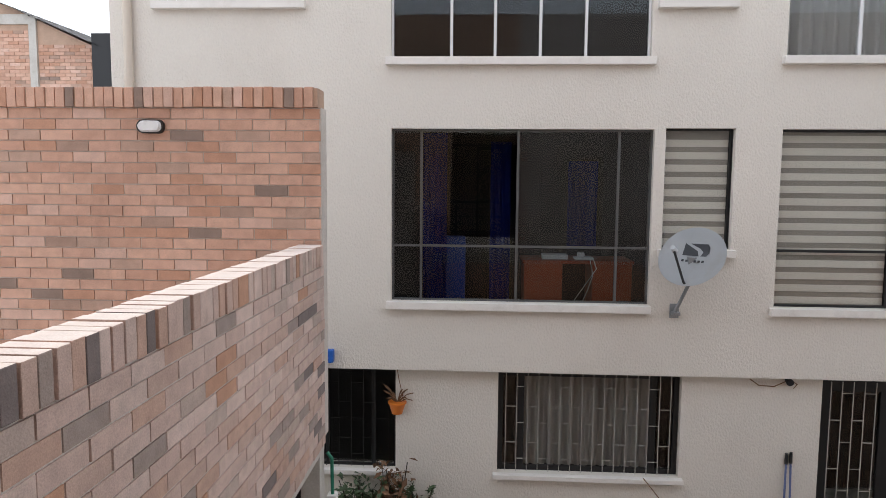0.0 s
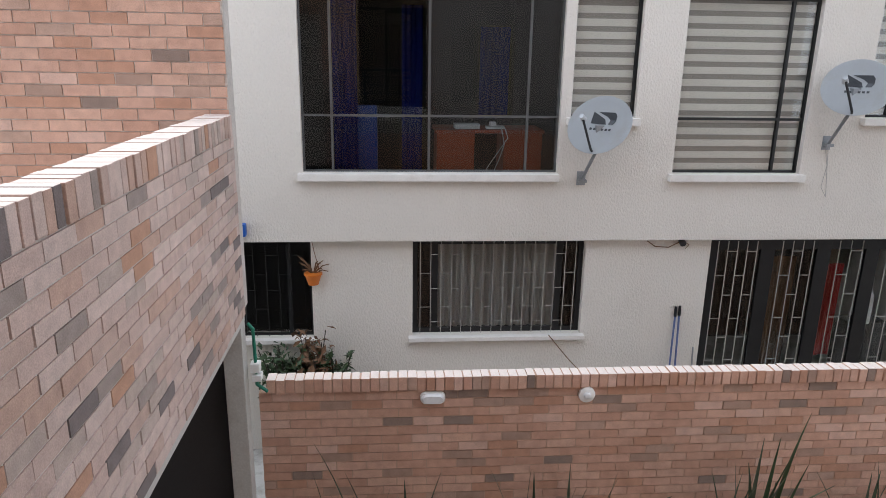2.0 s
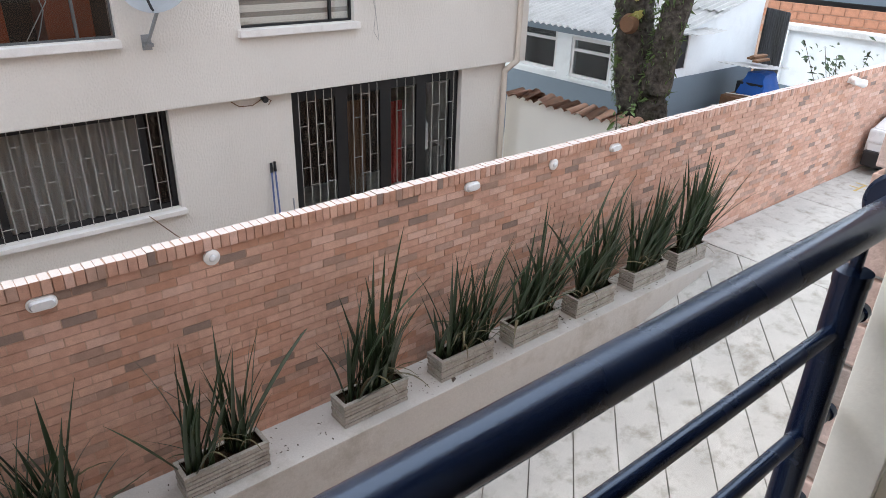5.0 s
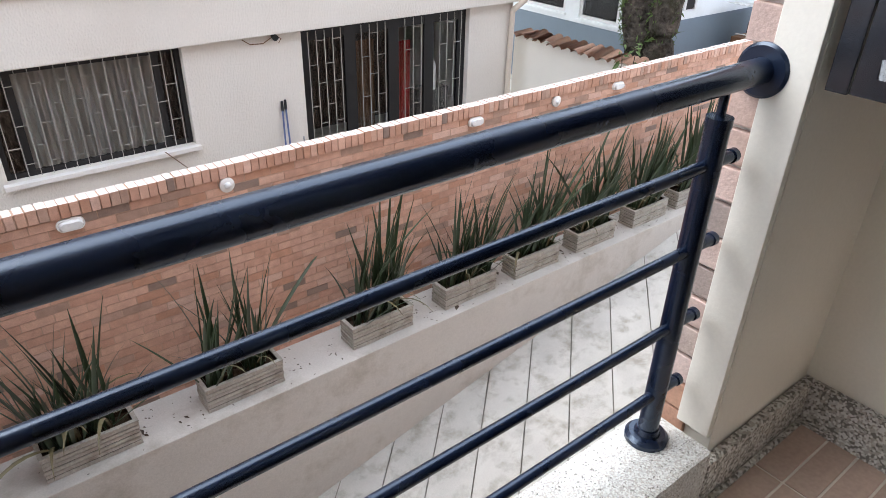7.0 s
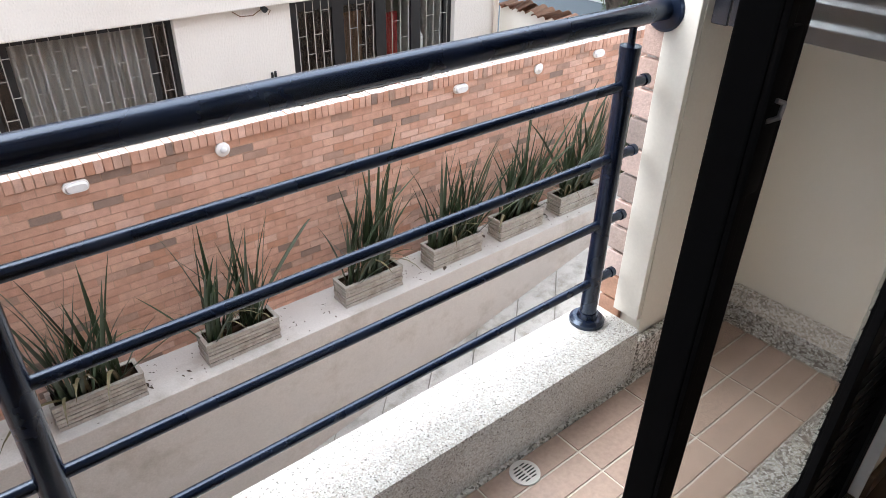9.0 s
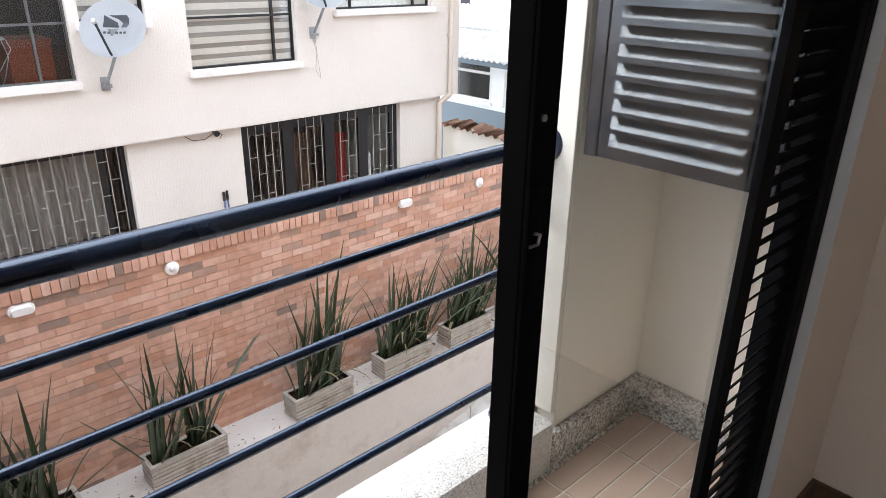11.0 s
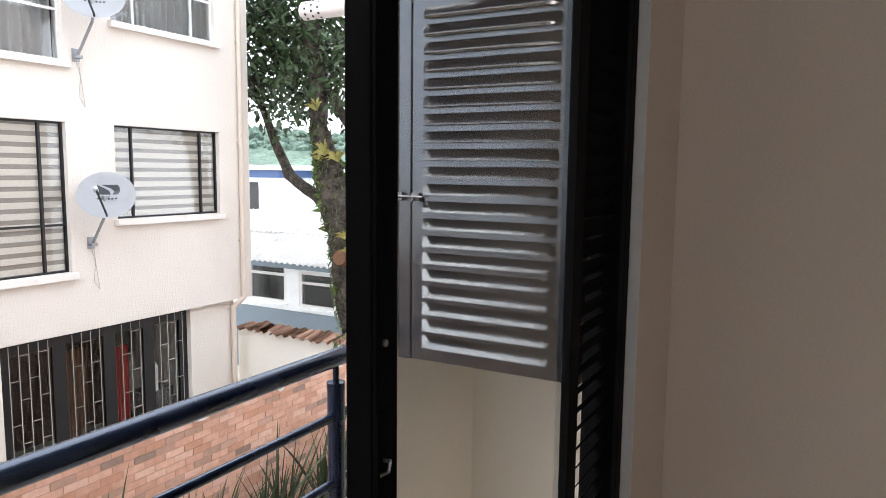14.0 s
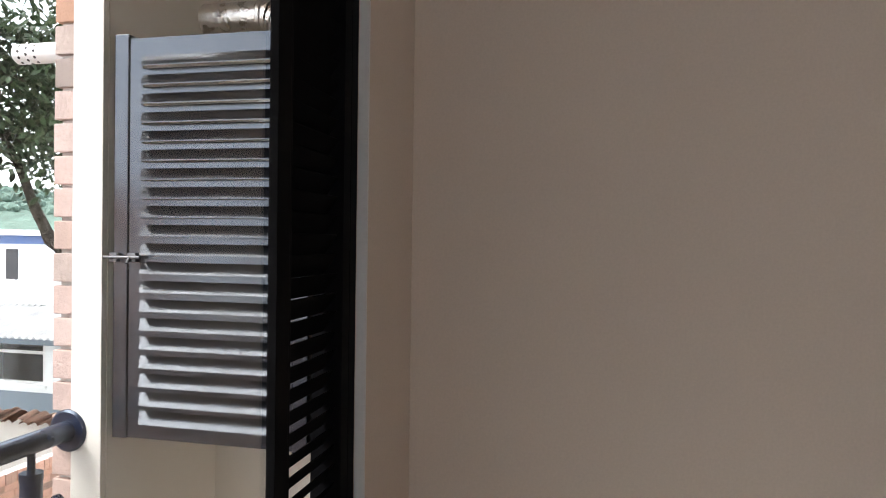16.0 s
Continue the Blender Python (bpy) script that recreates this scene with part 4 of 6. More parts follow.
rl = random.Random(5)
BL = []
for i in range(14):
    me = finish(blade(0.50 + 0.5 * rl.random(), 0.0105 + 0.005 * rl.random(), 0.04 + 0.36 * rl.random() ** 2, rl.uniform(-0.5, 0.5), i), M[("leaf", "leaf", "leaf2", "leaf")[i % 4]])
    me.shade_smooth()
    BL.append(me)
DRY = finish(blade(0.55, 0.012, 1.5, 0.4, 3), M["leaf3"])
KINDS = [(80, 1.5), (84, 1.45), (78, 1.6), (118, 1.5), (118, 1.5), (118, 1.55), (120, 1.6), (120, 1.6)]
for i, x in enumerate(PX):
    n, size = KINDS[i]
    t = thing("flax_plant", "dark green sword-leaved flax growing in a planter" if i > 2 else "sparse dark green sword-leaved flax growing in a planter", "plant", (x + 0.35, 4.10, -2.70), group="flax plants")
    r = random.Random(30 + i)
    clumps = [(r.uniform(-0.22, -0.1), r.uniform(-0.03, 0.03)), (r.uniform(0.08, 0.22), r.uniform(-0.03, 0.03)), (r.uniform(-0.05, 0.05), 0.0)]
    if i < 3:
        clumps = clumps[:2] if i != 2 else clumps
    for k in range(n):
        cx, cy = r.choice(clumps)
        px, py = max(-0.29, min(0.29, cx + r.gauss(0, 0.065))), max(-0.06, min(0.06, cy + r.gauss(0, 0.03)))
        yaw = r.uniform(0, 6.283)
        if math.sin(yaw) > 0.35:
            yaw = -yaw
        ob = new("leaf", DRY if k % 11 == 10 else BL[r.randrange(14)])
        ob.parent = t
        sc = size * r.uniform(0.5, 1.05)
        ob.matrix_local = Matrix.Translation((px, py, -0.03)) @ Matrix.Rotation(yaw, 4, "Z") @ Matrix.Rotation(abs(r.gauss(0.0, 0.24)), 4, "Y") @ Matrix.Diagonal((sc, sc * 0.95, sc, 1))
    if i == 2:
        for k, (lx, sc) in enumerate(((0.14, 1.95), (0.08, 1.6))):
            ob = new("leaf", BL[k])
            ob.parent = t
            ob.matrix_local = Matrix.Translation((lx, 0, -0.02)) @ Matrix.Rotation(0.3, 4, "Z") @ Matrix.Rotation(0.04, 4, "Y") @ Matrix.Diagonal((sc, sc, sc, 1))

# ---- lamps on the garden wall ----
def oval_lamp(x, y, z, w, label):
    t = thing("bulkhead_lamp", label, "wall lamp", (x, y, z), group="wall lamps")
    def stadium(w, h, y0, y1, inset=0.0):
        b = B()
        pts = []
        r = h / 2
        for i in range(24):
            a = i / 24 * 6.2832
            cx = (w / 2 - r) * (1 if math.cos(a) > 0 else -1)
            pts.append((cx + r * math.cos(a), r * math.sin(a)))
        lo = [b.verts.new((p[0], y0, p[1])) for p in pts]
        s = 1 - inset
        hi = [b.verts.new((p[0] * (1 - inset * 0.5), y1, p[1] * s)) for p in pts]
        b.faces.new(hi)
        b.faces.new(lo[::-1])
        for i in range(24):
            b.faces.new([lo[i], lo[(i + 1) % 24], hi[(i + 1) % 24], hi[i]])
        return b
    part("housing", stadium(w, w * 0.5, 0.0, -0.028, 0.06), M["white_plastic"] if y < 5 and z < 0 else M["frame_dark"], t)
    part("lens", stadium(w * 0.86, w * 0.40, -0.0285, -0.052, 0.25), M["lens"], t, "frosted lens", smooth=True)
    return t


def round_lamp(x, y, z, label):
    t = thing("round_lamp", label, "wall lamp", (x, y, z), group="wall lamps")
    part("housing", tube(tube(B(), (0, 0, 0), (0, -0.022, 0), 0.062, n=28), (0, -0.022, 0), (0, -0.032, 0), 0.062, 0.045, n=28), M["white_plastic"], t, smooth=True)
    b = B()
    bmesh.ops.create_uvsphere(b, u_segments=20, v_segments=12, radius=0.03, matrix=Matrix.LocRotScale((0, -0.03, 0), None, (1, 0.6, 1)))
    part("lens", b, M["lens"], t, "small domed lens", smooth=True)
    return t


for x in (0.154, 3.92, 6.13):
    oval_lamp(x, WY - 0.006, -1.09, 0.19, "white oval bulkhead lamp on the brick garden wall")
for x in (1.305, 5.083):
    round_lamp(x, WY - 0.006, -1.09, "small white round lamp on the brick garden wall")
oval_lamp(-2.316, WY - 0.006, 1.723, 0.19, "pale oval lamp with a dark rim on the terrace wall")
fx = thing("twin_spotlight", "white twin spotlight on top of the garden wall", "wall lamp", (12.35, WY - 0.01, -1.02))
part("mount", box(B(), -0.05, 0.05, -0.05, 0.0, -0.04, 0.05, 0.008), M["white_plastic"], fx)
part("head", tube(B(), (0.0, -0.05, 0.0), (0.28, -0.16, -0.07), 0.055, 0.07, n=16), M["white_plastic"], fx, smooth=True)
part("head", tube(B(), (0.0, -0.05, 0.03), (-0.12, -0.2, 0.02), 0.05, 0.06, n=16), M["white_plastic"], fx, smooth=True)

# ---- heater flue outside ----
fl = B()
tube(fl, (0, 0, 0), (0, 0.35, 0.0), 0.027, n=24)
tube(fl, (0, 0.35, 0), (0, 0.358, 0), 0.027, 0.020, n=24)
ft = thing("flue_outlet", "white perforated flue pipe sticking out of the brick wall", "flue", (0.90, 0.046, 1.87))
part("tube", fl, M["white_plastic"], ft, smooth=True)
for ring in range(3):
    for k in range(10):
        a = k / 10 * 6.2832 + ring * 0.3
        d = Vector((math.cos(a), 0, math.sin(a)))
        p = Vector((0, 0.28 + ring * 0.025, 0)) + d * 0.0262
        part("hole", tube(B(), p, p + d * 0.0016, 0.004, n=8), M["black_panel"], ft)


# ---- beyond the garden wall: tiled wall, cottage, tree, distance ----
M["clay_tile"] = material("old_clay_roof_tile", (0.34, 0.19, 0.125), 0.9, var=0.45, scale=6, bump=0.5, stain=(0.20, 0.18, 0.14), stain_amt=0.85, stain_scale=5)
M["cottage"] = material("white_cottage_paint", (0.78, 0.82, 0.84), 0.85, var=0.06, scale=2, bump=0.15, stain=(0.5, 0.52, 0.52), stain_amt=0.3)
M["plinth"] = material("blue_grey_plinth_paint", (0.17, 0.215, 0.26), 0.8, var=0.1, scale=3, bump=0.1)
M["sheet"] = material("grey_roof_sheet", (0.66, 0.66, 0.65), 0.7, var=0.18, scale=3, fine=30, bump=0.1, stain=(0.2, 0.19, 0.17), stain_amt=0.5, stain_scale=1.5)
M["bark"] = material("mossy_bark", (0.07, 0.06, 0.05), 0.95, var=0.85, scale=6, fine=17, bump=1.0, dist=0.05, stain=(0.022, 0.027, 0.011), stain_amt=0.95, stain_scale=3.2, spec=0.1)
M["tree_leaf"] = material("dark_tree_leaf", (0.035, 0.065, 0.022), 0.5, var=0.4, scale=3, bump=0.0)
M["moss_leaf"] = material("bright_epiphyte_leaf", (0.08, 0.125, 0.03), 0.6, var=0.4, scale=3, bump=0.0)
# the haze of distance is mixed into this greyed green
M["hill"] = material("hazy_wooded_hill", (0.105, 0.15, 0.12), 0.95, var=0.5, scale=0.25, fine=1.2, bump=0.6, dist=1.0, spec=0.1)
M["blue_tarp"] = material("blue_tarpaulin", (0.01, 0.10, 0.42), 0.5, var=0.15, scale=6, bump=0.2)

TWX = 7.86
slab("wall_side_yard", TWX, TWX + 0.18, WY + 0.17, 7.95, -3.5, -1.36, M["plaster"], "low cream side wall topped with old roof tiles", "wall")
tb = B()
n = 8
ring = [(0.085 * math.cos(math.pi * i / n), 0.055 * math.sin(math.pi * i / n)) for i in range(n + 1)]
lo = [[tb.verts.new((x, y * (1 - 0.12 * e), z)) for y, z in ring] for e, x in ((0, -0.19), (1, 0.19))]
for i in range(n):
    tb.faces.new([lo[0][i], lo[0][i + 1], lo[1][i + 1], lo[1][i]])
bmesh.ops.solidify(tb, geom=tb.faces[:], thickness=0.014)
tile_me = finish(tb, M["clay_tile"])
coping = thing("tile_coping", "crooked row of old clay tiles on the side wall", "roof tiles", (TWX + 0.09, 6.2, -1.36))
rt = random.Random(4)
y = WY + 0.22
while y < 7.9:
    ob = new("roof_tile", tile_me)
    ob.parent = coping
    ob.matrix_local = Matrix.Translation((rt.uniform(-0.03, 0.02), y - 6.2, rt.uniform(0.0, 0.02))) @ Matrix.Rotation(rt.uniform(-0.18, 0.18), 4, "Z") @ Matrix.Rotation(radians(-10 + rt.uniform(-8, 6)), 4, "Y")
    y += 0.165 + rt.uniform(-0.01, 0.02)

# cottage with a corrugated roof
HX, HY = 11.5, 7.45
cot = thing("cottage", "white cottage with a blue-grey plinth and corrugated roof", "house", (13.5, 10, -3.5))
def hpart(name, bm, mat, parent=None, label="", smooth=False):
    ob = part(name, bm, mat, None, label, smooth)
    ob.parent = parent or cot
    ob.matrix_parent_inverse = Matrix.Translation(-cot.location)
    return ob
WIN = [(8.66, 9.74, -1.80, -0.96), (10.15, 11.4, -1.76, -0.82), (13.2, 14.3, -1.8, -1.0)]
hpart("front_wall", pierced("y", HY, 16.0, HX, HX + 0.2, -1.92, -0.74, WIN), M["cottage"])
hpart("front_plinth", box(B(), HX - 0.01, HX + 0.2, HY - 0.01, 16.0, -3.5, -1.921), M["plinth"])
gb = B()
prof = [(HX + 0.201, -1.5), (15.0, -1.5), (15.0, 0.03), (HX + 0.201, -0.70)]
f0 = [gb.verts.new((x, HY, z)) for x, z in prof]
f1 = [gb.verts.new((x, HY + 0.2, z)) for x, z in prof]
gb.faces.new(f0)
gb.faces.new(f1[::-1])
for i in range(4):
    gb.faces.new([f0[i], f0[(i + 1) % 4], f1[(i + 1) % 4], f1[i]])
hpart("gable_wall", gb, M["cottage"])
hpart("gable_plinth", box(B(), HX + 0.201, 15.0, HY - 0.012, HY + 0.2, -3.5, -1.501), M["plinth"])
hpart("rear_wall", box(B(), 14.8, 15.0, HY + 0.201, 16.0, -3.5, -0.02), M["cottage"])
# black wall gives the dark of the rooms behind the windows
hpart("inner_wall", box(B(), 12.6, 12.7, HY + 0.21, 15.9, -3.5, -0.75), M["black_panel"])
for a, b_, z0, z1 in WIN:
    fb = B()
    for q in (a, b_ - 0.07):
        box(fb, HX + 0.02, HX + 0.09, q + 0.001, q + 0.069, z0 + 0.001, z1 - 0.001)
    for q in (z0, z1 - 0.07, z1 - 0.30):
        box(fb, HX + 0.021, HX + 0.089, a + 0.07, b_ - 0.07, q + 0.001, q + 0.06)
    wv = hpart("window", fb, M["frame_white"])
    pn = part("pane", box(B(), HX + 0.05, HX + 0.056, a + 0.06, b_ - 0.06, z0 + 0.05, z1 - 0.06), M["dark_glass"], wv)
    pn.visible_shadow = False
    part("sill", box(B(), HX - 0.05, HX + 0.019, a - 0.05, b_ + 0.05, z0 - 0.06, z0 - 0.001, 0.005), M["cottage"], wv)
sw = hpart("window", box(box(B(), 11.85, 11.91, HY - 0.04, HY - 0.012, -1.32, -0.68), 12.20, 12.26, HY - 0.04, HY - 0.012, -1.32, -0.68), M["frame_white"])
# opaque black pane, the unlit room put into its colour
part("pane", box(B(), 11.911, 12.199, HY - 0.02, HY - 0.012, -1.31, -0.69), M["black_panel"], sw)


def corrugated(x0, x1, y0, y1, z0, z1, mat, wave=0.17, amp=0.032):
    """Sheet roofing with waves that run up the slope (along x)."""
    b = B()
    n = int((y1 - y0) / wave * 6)
    p = [[b.verts.new((x, y0 + (y1 - y0) * i / n, z + amp * math.sin(i / 6 * 6.2832))) for i in range(n + 1)] for x, z in ((x0, z0), ((x0 + x1) / 2, (z0 + z1) / 2 - 0.015), (x1, z1))]
    for q, r in zip(p, p[1:]):
        for i in range(n):
            b.faces.new([q[i], q[i + 1], r[i + 1], r[i]])
    bmesh.ops.solidify(b, geom=b.faces[:], thickness=0.008)
    return b


for k, (ya, yb) in enumerate(((HY - 0.15, 9.6), (9.55, 11.75), (11.7, 13.9), (13.85, 16.1))):
    for j, (xa, xb) in enumerate(((HX - 0.35, 13.35), (13.1, 15.15))):
        hpart("roof_sheet", corrugated(xa, xb, ya, yb, -0.72 + 0.215 * (xa - HX) + 0.05 + 0.012 * ((k + j) % 2) + 0.03 * j, -0.72 + 0.215 * (xb - HX) + 0.05 + 0.012 * ((k + j) % 2) + 0.03 * j, M["sheet"]), M["sheet"], smooth=True)
hpart("fascia", box(B(), HX - 0.30, HX - 0.26, HY - 0.1, 16.0, -0.87, -0.755), M["plinth"])
aw = hpart("awning", corrugated(11.75, 12.75, HY - 0.5, HY - 0.02, -0.60, -0.58, M["sheet"], 0.1, 0.015), M["sheet"])
# lean-to with a blue tarpaulin against the yard wall
shed = thing("lean_to", "ramshackle pile with a blue tarpaulin under a tin sheet", "shed", (13.7, 6.85, -3.5))
part("tin_roof", corrugated(-0.75, 0.65, -0.55, 0.35, 2.28, 2.13, M["sheet"], 0.12, 0.012), M["sheet"], shed, "bent grey tin sheet")
tp_ = B()
bmesh.ops.create_grid(tp_, x_segments=14, y_segments=10, size=0.5, matrix=Matrix.LocRotScale((0.22, -0.2, 2.06), None, (0.8, 0.62, 1)))
for v in tp_.verts:
    ex, ey = max(0, abs(v.co.x - 0.22) - 0.25), max(0, abs(v.co.y + 0.2) - 0.18)
    v.co.z += -3.4 * max(ex, ey) + 0.05 * noise.noise(v.co * 6)
bmesh.ops.solidify(tp_, geom=tp_.faces[:], thickness=0.006)
part("tarpaulin", tp_, M["blue_tarp"], shed, "blue tarpaulin", smooth=True)
part("board_stack", box(B(), -0.55, 0.35, -0.38, 0.2, 0.0, 1.62, 0.02), M["brown_cloth"], shed, "dark brown boards")
part("crate", box(B(), -0.10, 0.55, -0.42, 0.15, 1.621, 1.86, 0.02), M["black_panel"], shed, "dark crate")
for k, (px0, pz) in enumerate(((-0.28, 2.30), (-0.18, 2.355), (-0.05, 2.30))):
    part("plank", box(B(), px0, px0 + 0.5, -0.3 + 0.12 * k, -0.18 + 0.12 * k, pz, pz + 0.045, 0.008), M["brown_cloth"], shed)
rubble = thing("rubble_heap", "heap of dark boards and stones by the cottage", "rubble", (12.9, 6.75, -3.5))
rq = random.Random(21)
for k in range(16):
    bx = box(B(), -0.16, 0.16, -0.11, 0.11, -0.07, 0.07, 0.03)
    ob = part("stone", bx, M["brown_cloth"] if k % 3 else M["concrete"], rubble)
    ob.matrix_local = Matrix.Translation((rq.uniform(-0.8, 0.5), rq.uniform(-0.25, 0.3), 0.1 + 1.15 * (k / 15))) @ Euler((rq.uniform(-0.4, 0.4), rq.uniform(-0.4, 0.4), rq.uniform(0, 3))).to_matrix().to_4x4() @ Matrix.Diagonal((rq.uniform(0.7, 1.6), rq.uniform(0.8, 1.5), rq.uniform(0.8, 1.8), 1))
fb_ = B()
cols = [(15.1 + 0.02 * math.sin(i * 6.2832 / 6), 7.44 - 0.55 * i / 66) for i in range(67)]
fv = [[fb_.verts.new((x_, y_, z_ - 0.1 * (7.44 - y_))) for x_, y_ in cols] for z_ in (-3.5, -0.32)]
for i in range(66):
    fb_.faces.new([fv[0][i], fv[0][i + 1], fv[1][i + 1], fv[1][i]])
bmesh.ops.solidify(fb_, geom=fb_.faces[:], thickness=0.006)
M["old_tin"] = material("weathered_grey_tin", (0.20, 0.205, 0.21), 0.6, 0.3, var=0.3, scale=5, bump=0.1, stain=(0.09, 0.075, 0.06), stain_amt=0.6, stain_scale=3, stretch=(1, 1, 0.3))
tagged(part("tin_fence", fb_, M["old_tin"], smooth=True), "weathered grey corrugated tin panel", "fence")
for wa, wb in (((11.2, 5.9, -1.38), (15.2, 6.7, -2.02)), ((10.4, 5.7, -1.45), (15.2, 6.7, -2.05))):
    mid = (Vector(wa) + Vector(wb)) / 2 - Vector((0, 0, 0.10))
    tagged(part("slack_wire", bent(B(), [Vector(wa), mid, Vector(wb)], 0.008, 6), M["grille"], smooth=True), "thin pale wire strung across the yard", "wire", group="yard wires")
# white yard wall, rough brick and an open workshop behind it
slab("wall_far_yard", 18.0, 18.25, -2.0, 8.5, -3.5, -1.09, M["cottage"], "white yard wall with a blue-grey plinth", "wall")
slab("wall_far_plinth", 17.98, 17.999, -2.0, 8.5, -3.5, -2.44, M["plinth"], "blue-grey plinth of the yard wall", "wall")
slab("wall_far_coping", 17.9, 18.3, -2.0, 8.5, -1.089, -0.93, M["sheet"], "grey coping on the yard wall", "trim", 0.03)
for yb in (8.15, 5.4, 2.6):
    slab("wall_far_pier", 17.9, 17.999, yb, yb + 0.35, -2.439, -1.091, M["cottage"], "white pier of the yard wall", "wall")
M["rough_brick"] = material("rough_hollow_brick", (0.42, 0.20, 0.12), 0.95, var=0.3, scale=7, bump=0.4, stain=(0.10, 0.085, 0.075), stain_amt=0.9, stain_scale=1.4)
rough = slab("wall_far_brick", 18.42, 18.6, -2.0, 9.2, -3.5, -0.50, M["mortar"], "rough orange hollow-brick wall", "wall")
rz = random.Random(44)
hb_me = finish(box(B(), 0, 0.1, 0, 0.315, 0, 0.185, 0.006), M["rough_brick"])
for k in range(4):
    for i in range(17):
        ob = new("brick", hb_me)
        ob.parent = rough
        ob.location = (18.40 + rz.uniform(-0.006, 0.006), 3.9 + i * 0.325 - (0.16 if k % 2 else 0) - 0.18, -1.27 + 0.2 * k)
# the workshop's shaded depth is put into this wall's colour
slab("wall_workshop_back", 24.0, 24.3, -6.0, 14.0, -3.5, 0.6, M["dark_room"], "back wall of an open workshop, coloured as shade", "wall")
slab("workshop_beam", 18.9, 19.05, -4.0, 12.0, -0.40, -0.16, M["plinth"], "long grey steel beam of the workshop", "beam")
slab("workshop_roof", 18.7, 24.4, -6.0, 14.0, 0.62, 0.74, M["sheet"], "pale sheet roof of the workshop", "roof")
slab("workshop_gutter", 18.5, 18.699, -6.0, 14.0, 0.40, 0.60, M["sheet"], "pale gutter of the workshop roof", "gutter", 0.03)
for yb in (9.6, 6.9, 4.2, 1.5):
    slab("workshop_post", 18.92, 19.03, yb, yb + 0.12, -0.159, 0.619, M["sheet"], "grey steel post of the workshop", "post")

# white house with a blue band, in the distance
far = thing("white_house", "white two-storey house with a blue roof band", "house", (27, 24.7, -3.5))
part("wall", box(B(), 0, 6, 0, 8, 0, 4.45), M["cottage"], far)
M["blue_band"] = material("dark_blue_fascia_paint", (0.035, 0.07, 0.17), 0.6, var=0.15, scale=2, bump=0.05)
part("roof_band", box(B(), -0.25, 6.2, -0.35, 8.2, 4.451, 4.85), M["blue_band"], far, "dark blue fascia")
part("roof", box(B(), -0.4, 6.3, -0.9, 8.4, 4.851, 5.12, 0.03), M["sheet"], far, "grey roof edge")
for yy in (1.25, 4.2):
    wv = part("window", box(B(), -0.05, -0.002, yy, yy + 0.9, 2.4, 4.3), M["frame_white"], far)
    part("pane", box(B(), -0.08, -0.051, yy + 0.1, yy + 0.8, 2.5, 4.2), M["black_panel"], wv)
far2 = thing("flat_roofed_house", "plain white house with a parapet", "house", (29.5, 16, -3.5))
part("wall", box(B(), 0, 5, 0, 9.8, 0, 4.75), M["cottage"], far2)
part("parapet", box(B(), -0.12, 5.1, -0.1, 9.85, 4.751, 5.0, 0.02), M["cottage"], far2)
far3 = thing("low_white_house", "low white house with a dark blue roof band", "house", (22.5, 13, -3.5))
part("wall", box(B(), 0, 3.5, 0, 7.6, 0, 2.55), M["cottage"], far3)
part("roof_band", box(B(), -0.25, 3.7, -0.2, 7.75, 2.551, 2.80), M["blue_band"], far3, "dark blue fascia")
part("roof", box(B(), -0.1, 3.6, -0.1, 7.7, 2.801, 2.95, 0.02), M["sheet"], far3, "grey flat roof")

# wooded hill
hb = B()
NX, NY = 70, 14
hv = []
for j in range(NY + 1):
    row = []
    for i in range(NX + 1):
        u, v = i / NX, j / NY
        x = 70 + 60 * v + (1 - u) * 40
        yv = 20 + 190 * u
        hgt = -3.5 + (math.sin(min(1, v * 1.15) * math.pi / 2)) * (11.5 + 4.5 * noise.noise(Vector((u * 4, 1.3, 0))) + 3.5 * u)
        hgt += v * 1.6 * noise.noise(Vector((x * 0.25, yv * 0.25, 0))) + v * 0.8 * noise.noise(Vector((x * 0.8, yv * 0.8, 3)))
        row.append(hb.verts.new((x, yv, hgt)))
    hv.append(row)
for p, q in zip(hv, hv[1:]):
    for i in range(NX):
        hb.faces.new([p[i], p[i + 1], q[i + 1], q[i]])
hp_ = [v.co.copy() for r in hv[7:] for v in r]
hill = part("backdrop_hill", hb, M["hill"], smooth=True)
tagged(hill, "green wooded hill in the distance", "hill", kind="structure")
rw = random.Random(8)
cb_ = B()
for k in range(1600):
    c = rw.choice(hp_)
    r = rw.uniform(0.7, 1.9)
    q = Vector((c.x + rw.uniform(-2, 2), c.y + rw.uniform(-1.4, 1.4), c.z + rw.uniform(-0.3, 0.6)))
    res = bmesh.ops.create_icosphere(cb_, subdivisions=1, radius=r, matrix=Matrix.LocRotScale(q, Euler((rw.random() * 6, rw.random() * 6, 0)), (1, 1, 0.75)))
    for v in res["verts"]:
        v.co += Vector((rw.uniform(-1, 1), rw.uniform(-1, 1), rw.uniform(-1, 1))) * r * 0.18
tagged(part("far_woods", cb_, M["hill"]), "dense green tree crowns on a far hill", "woods", kind="stuff")

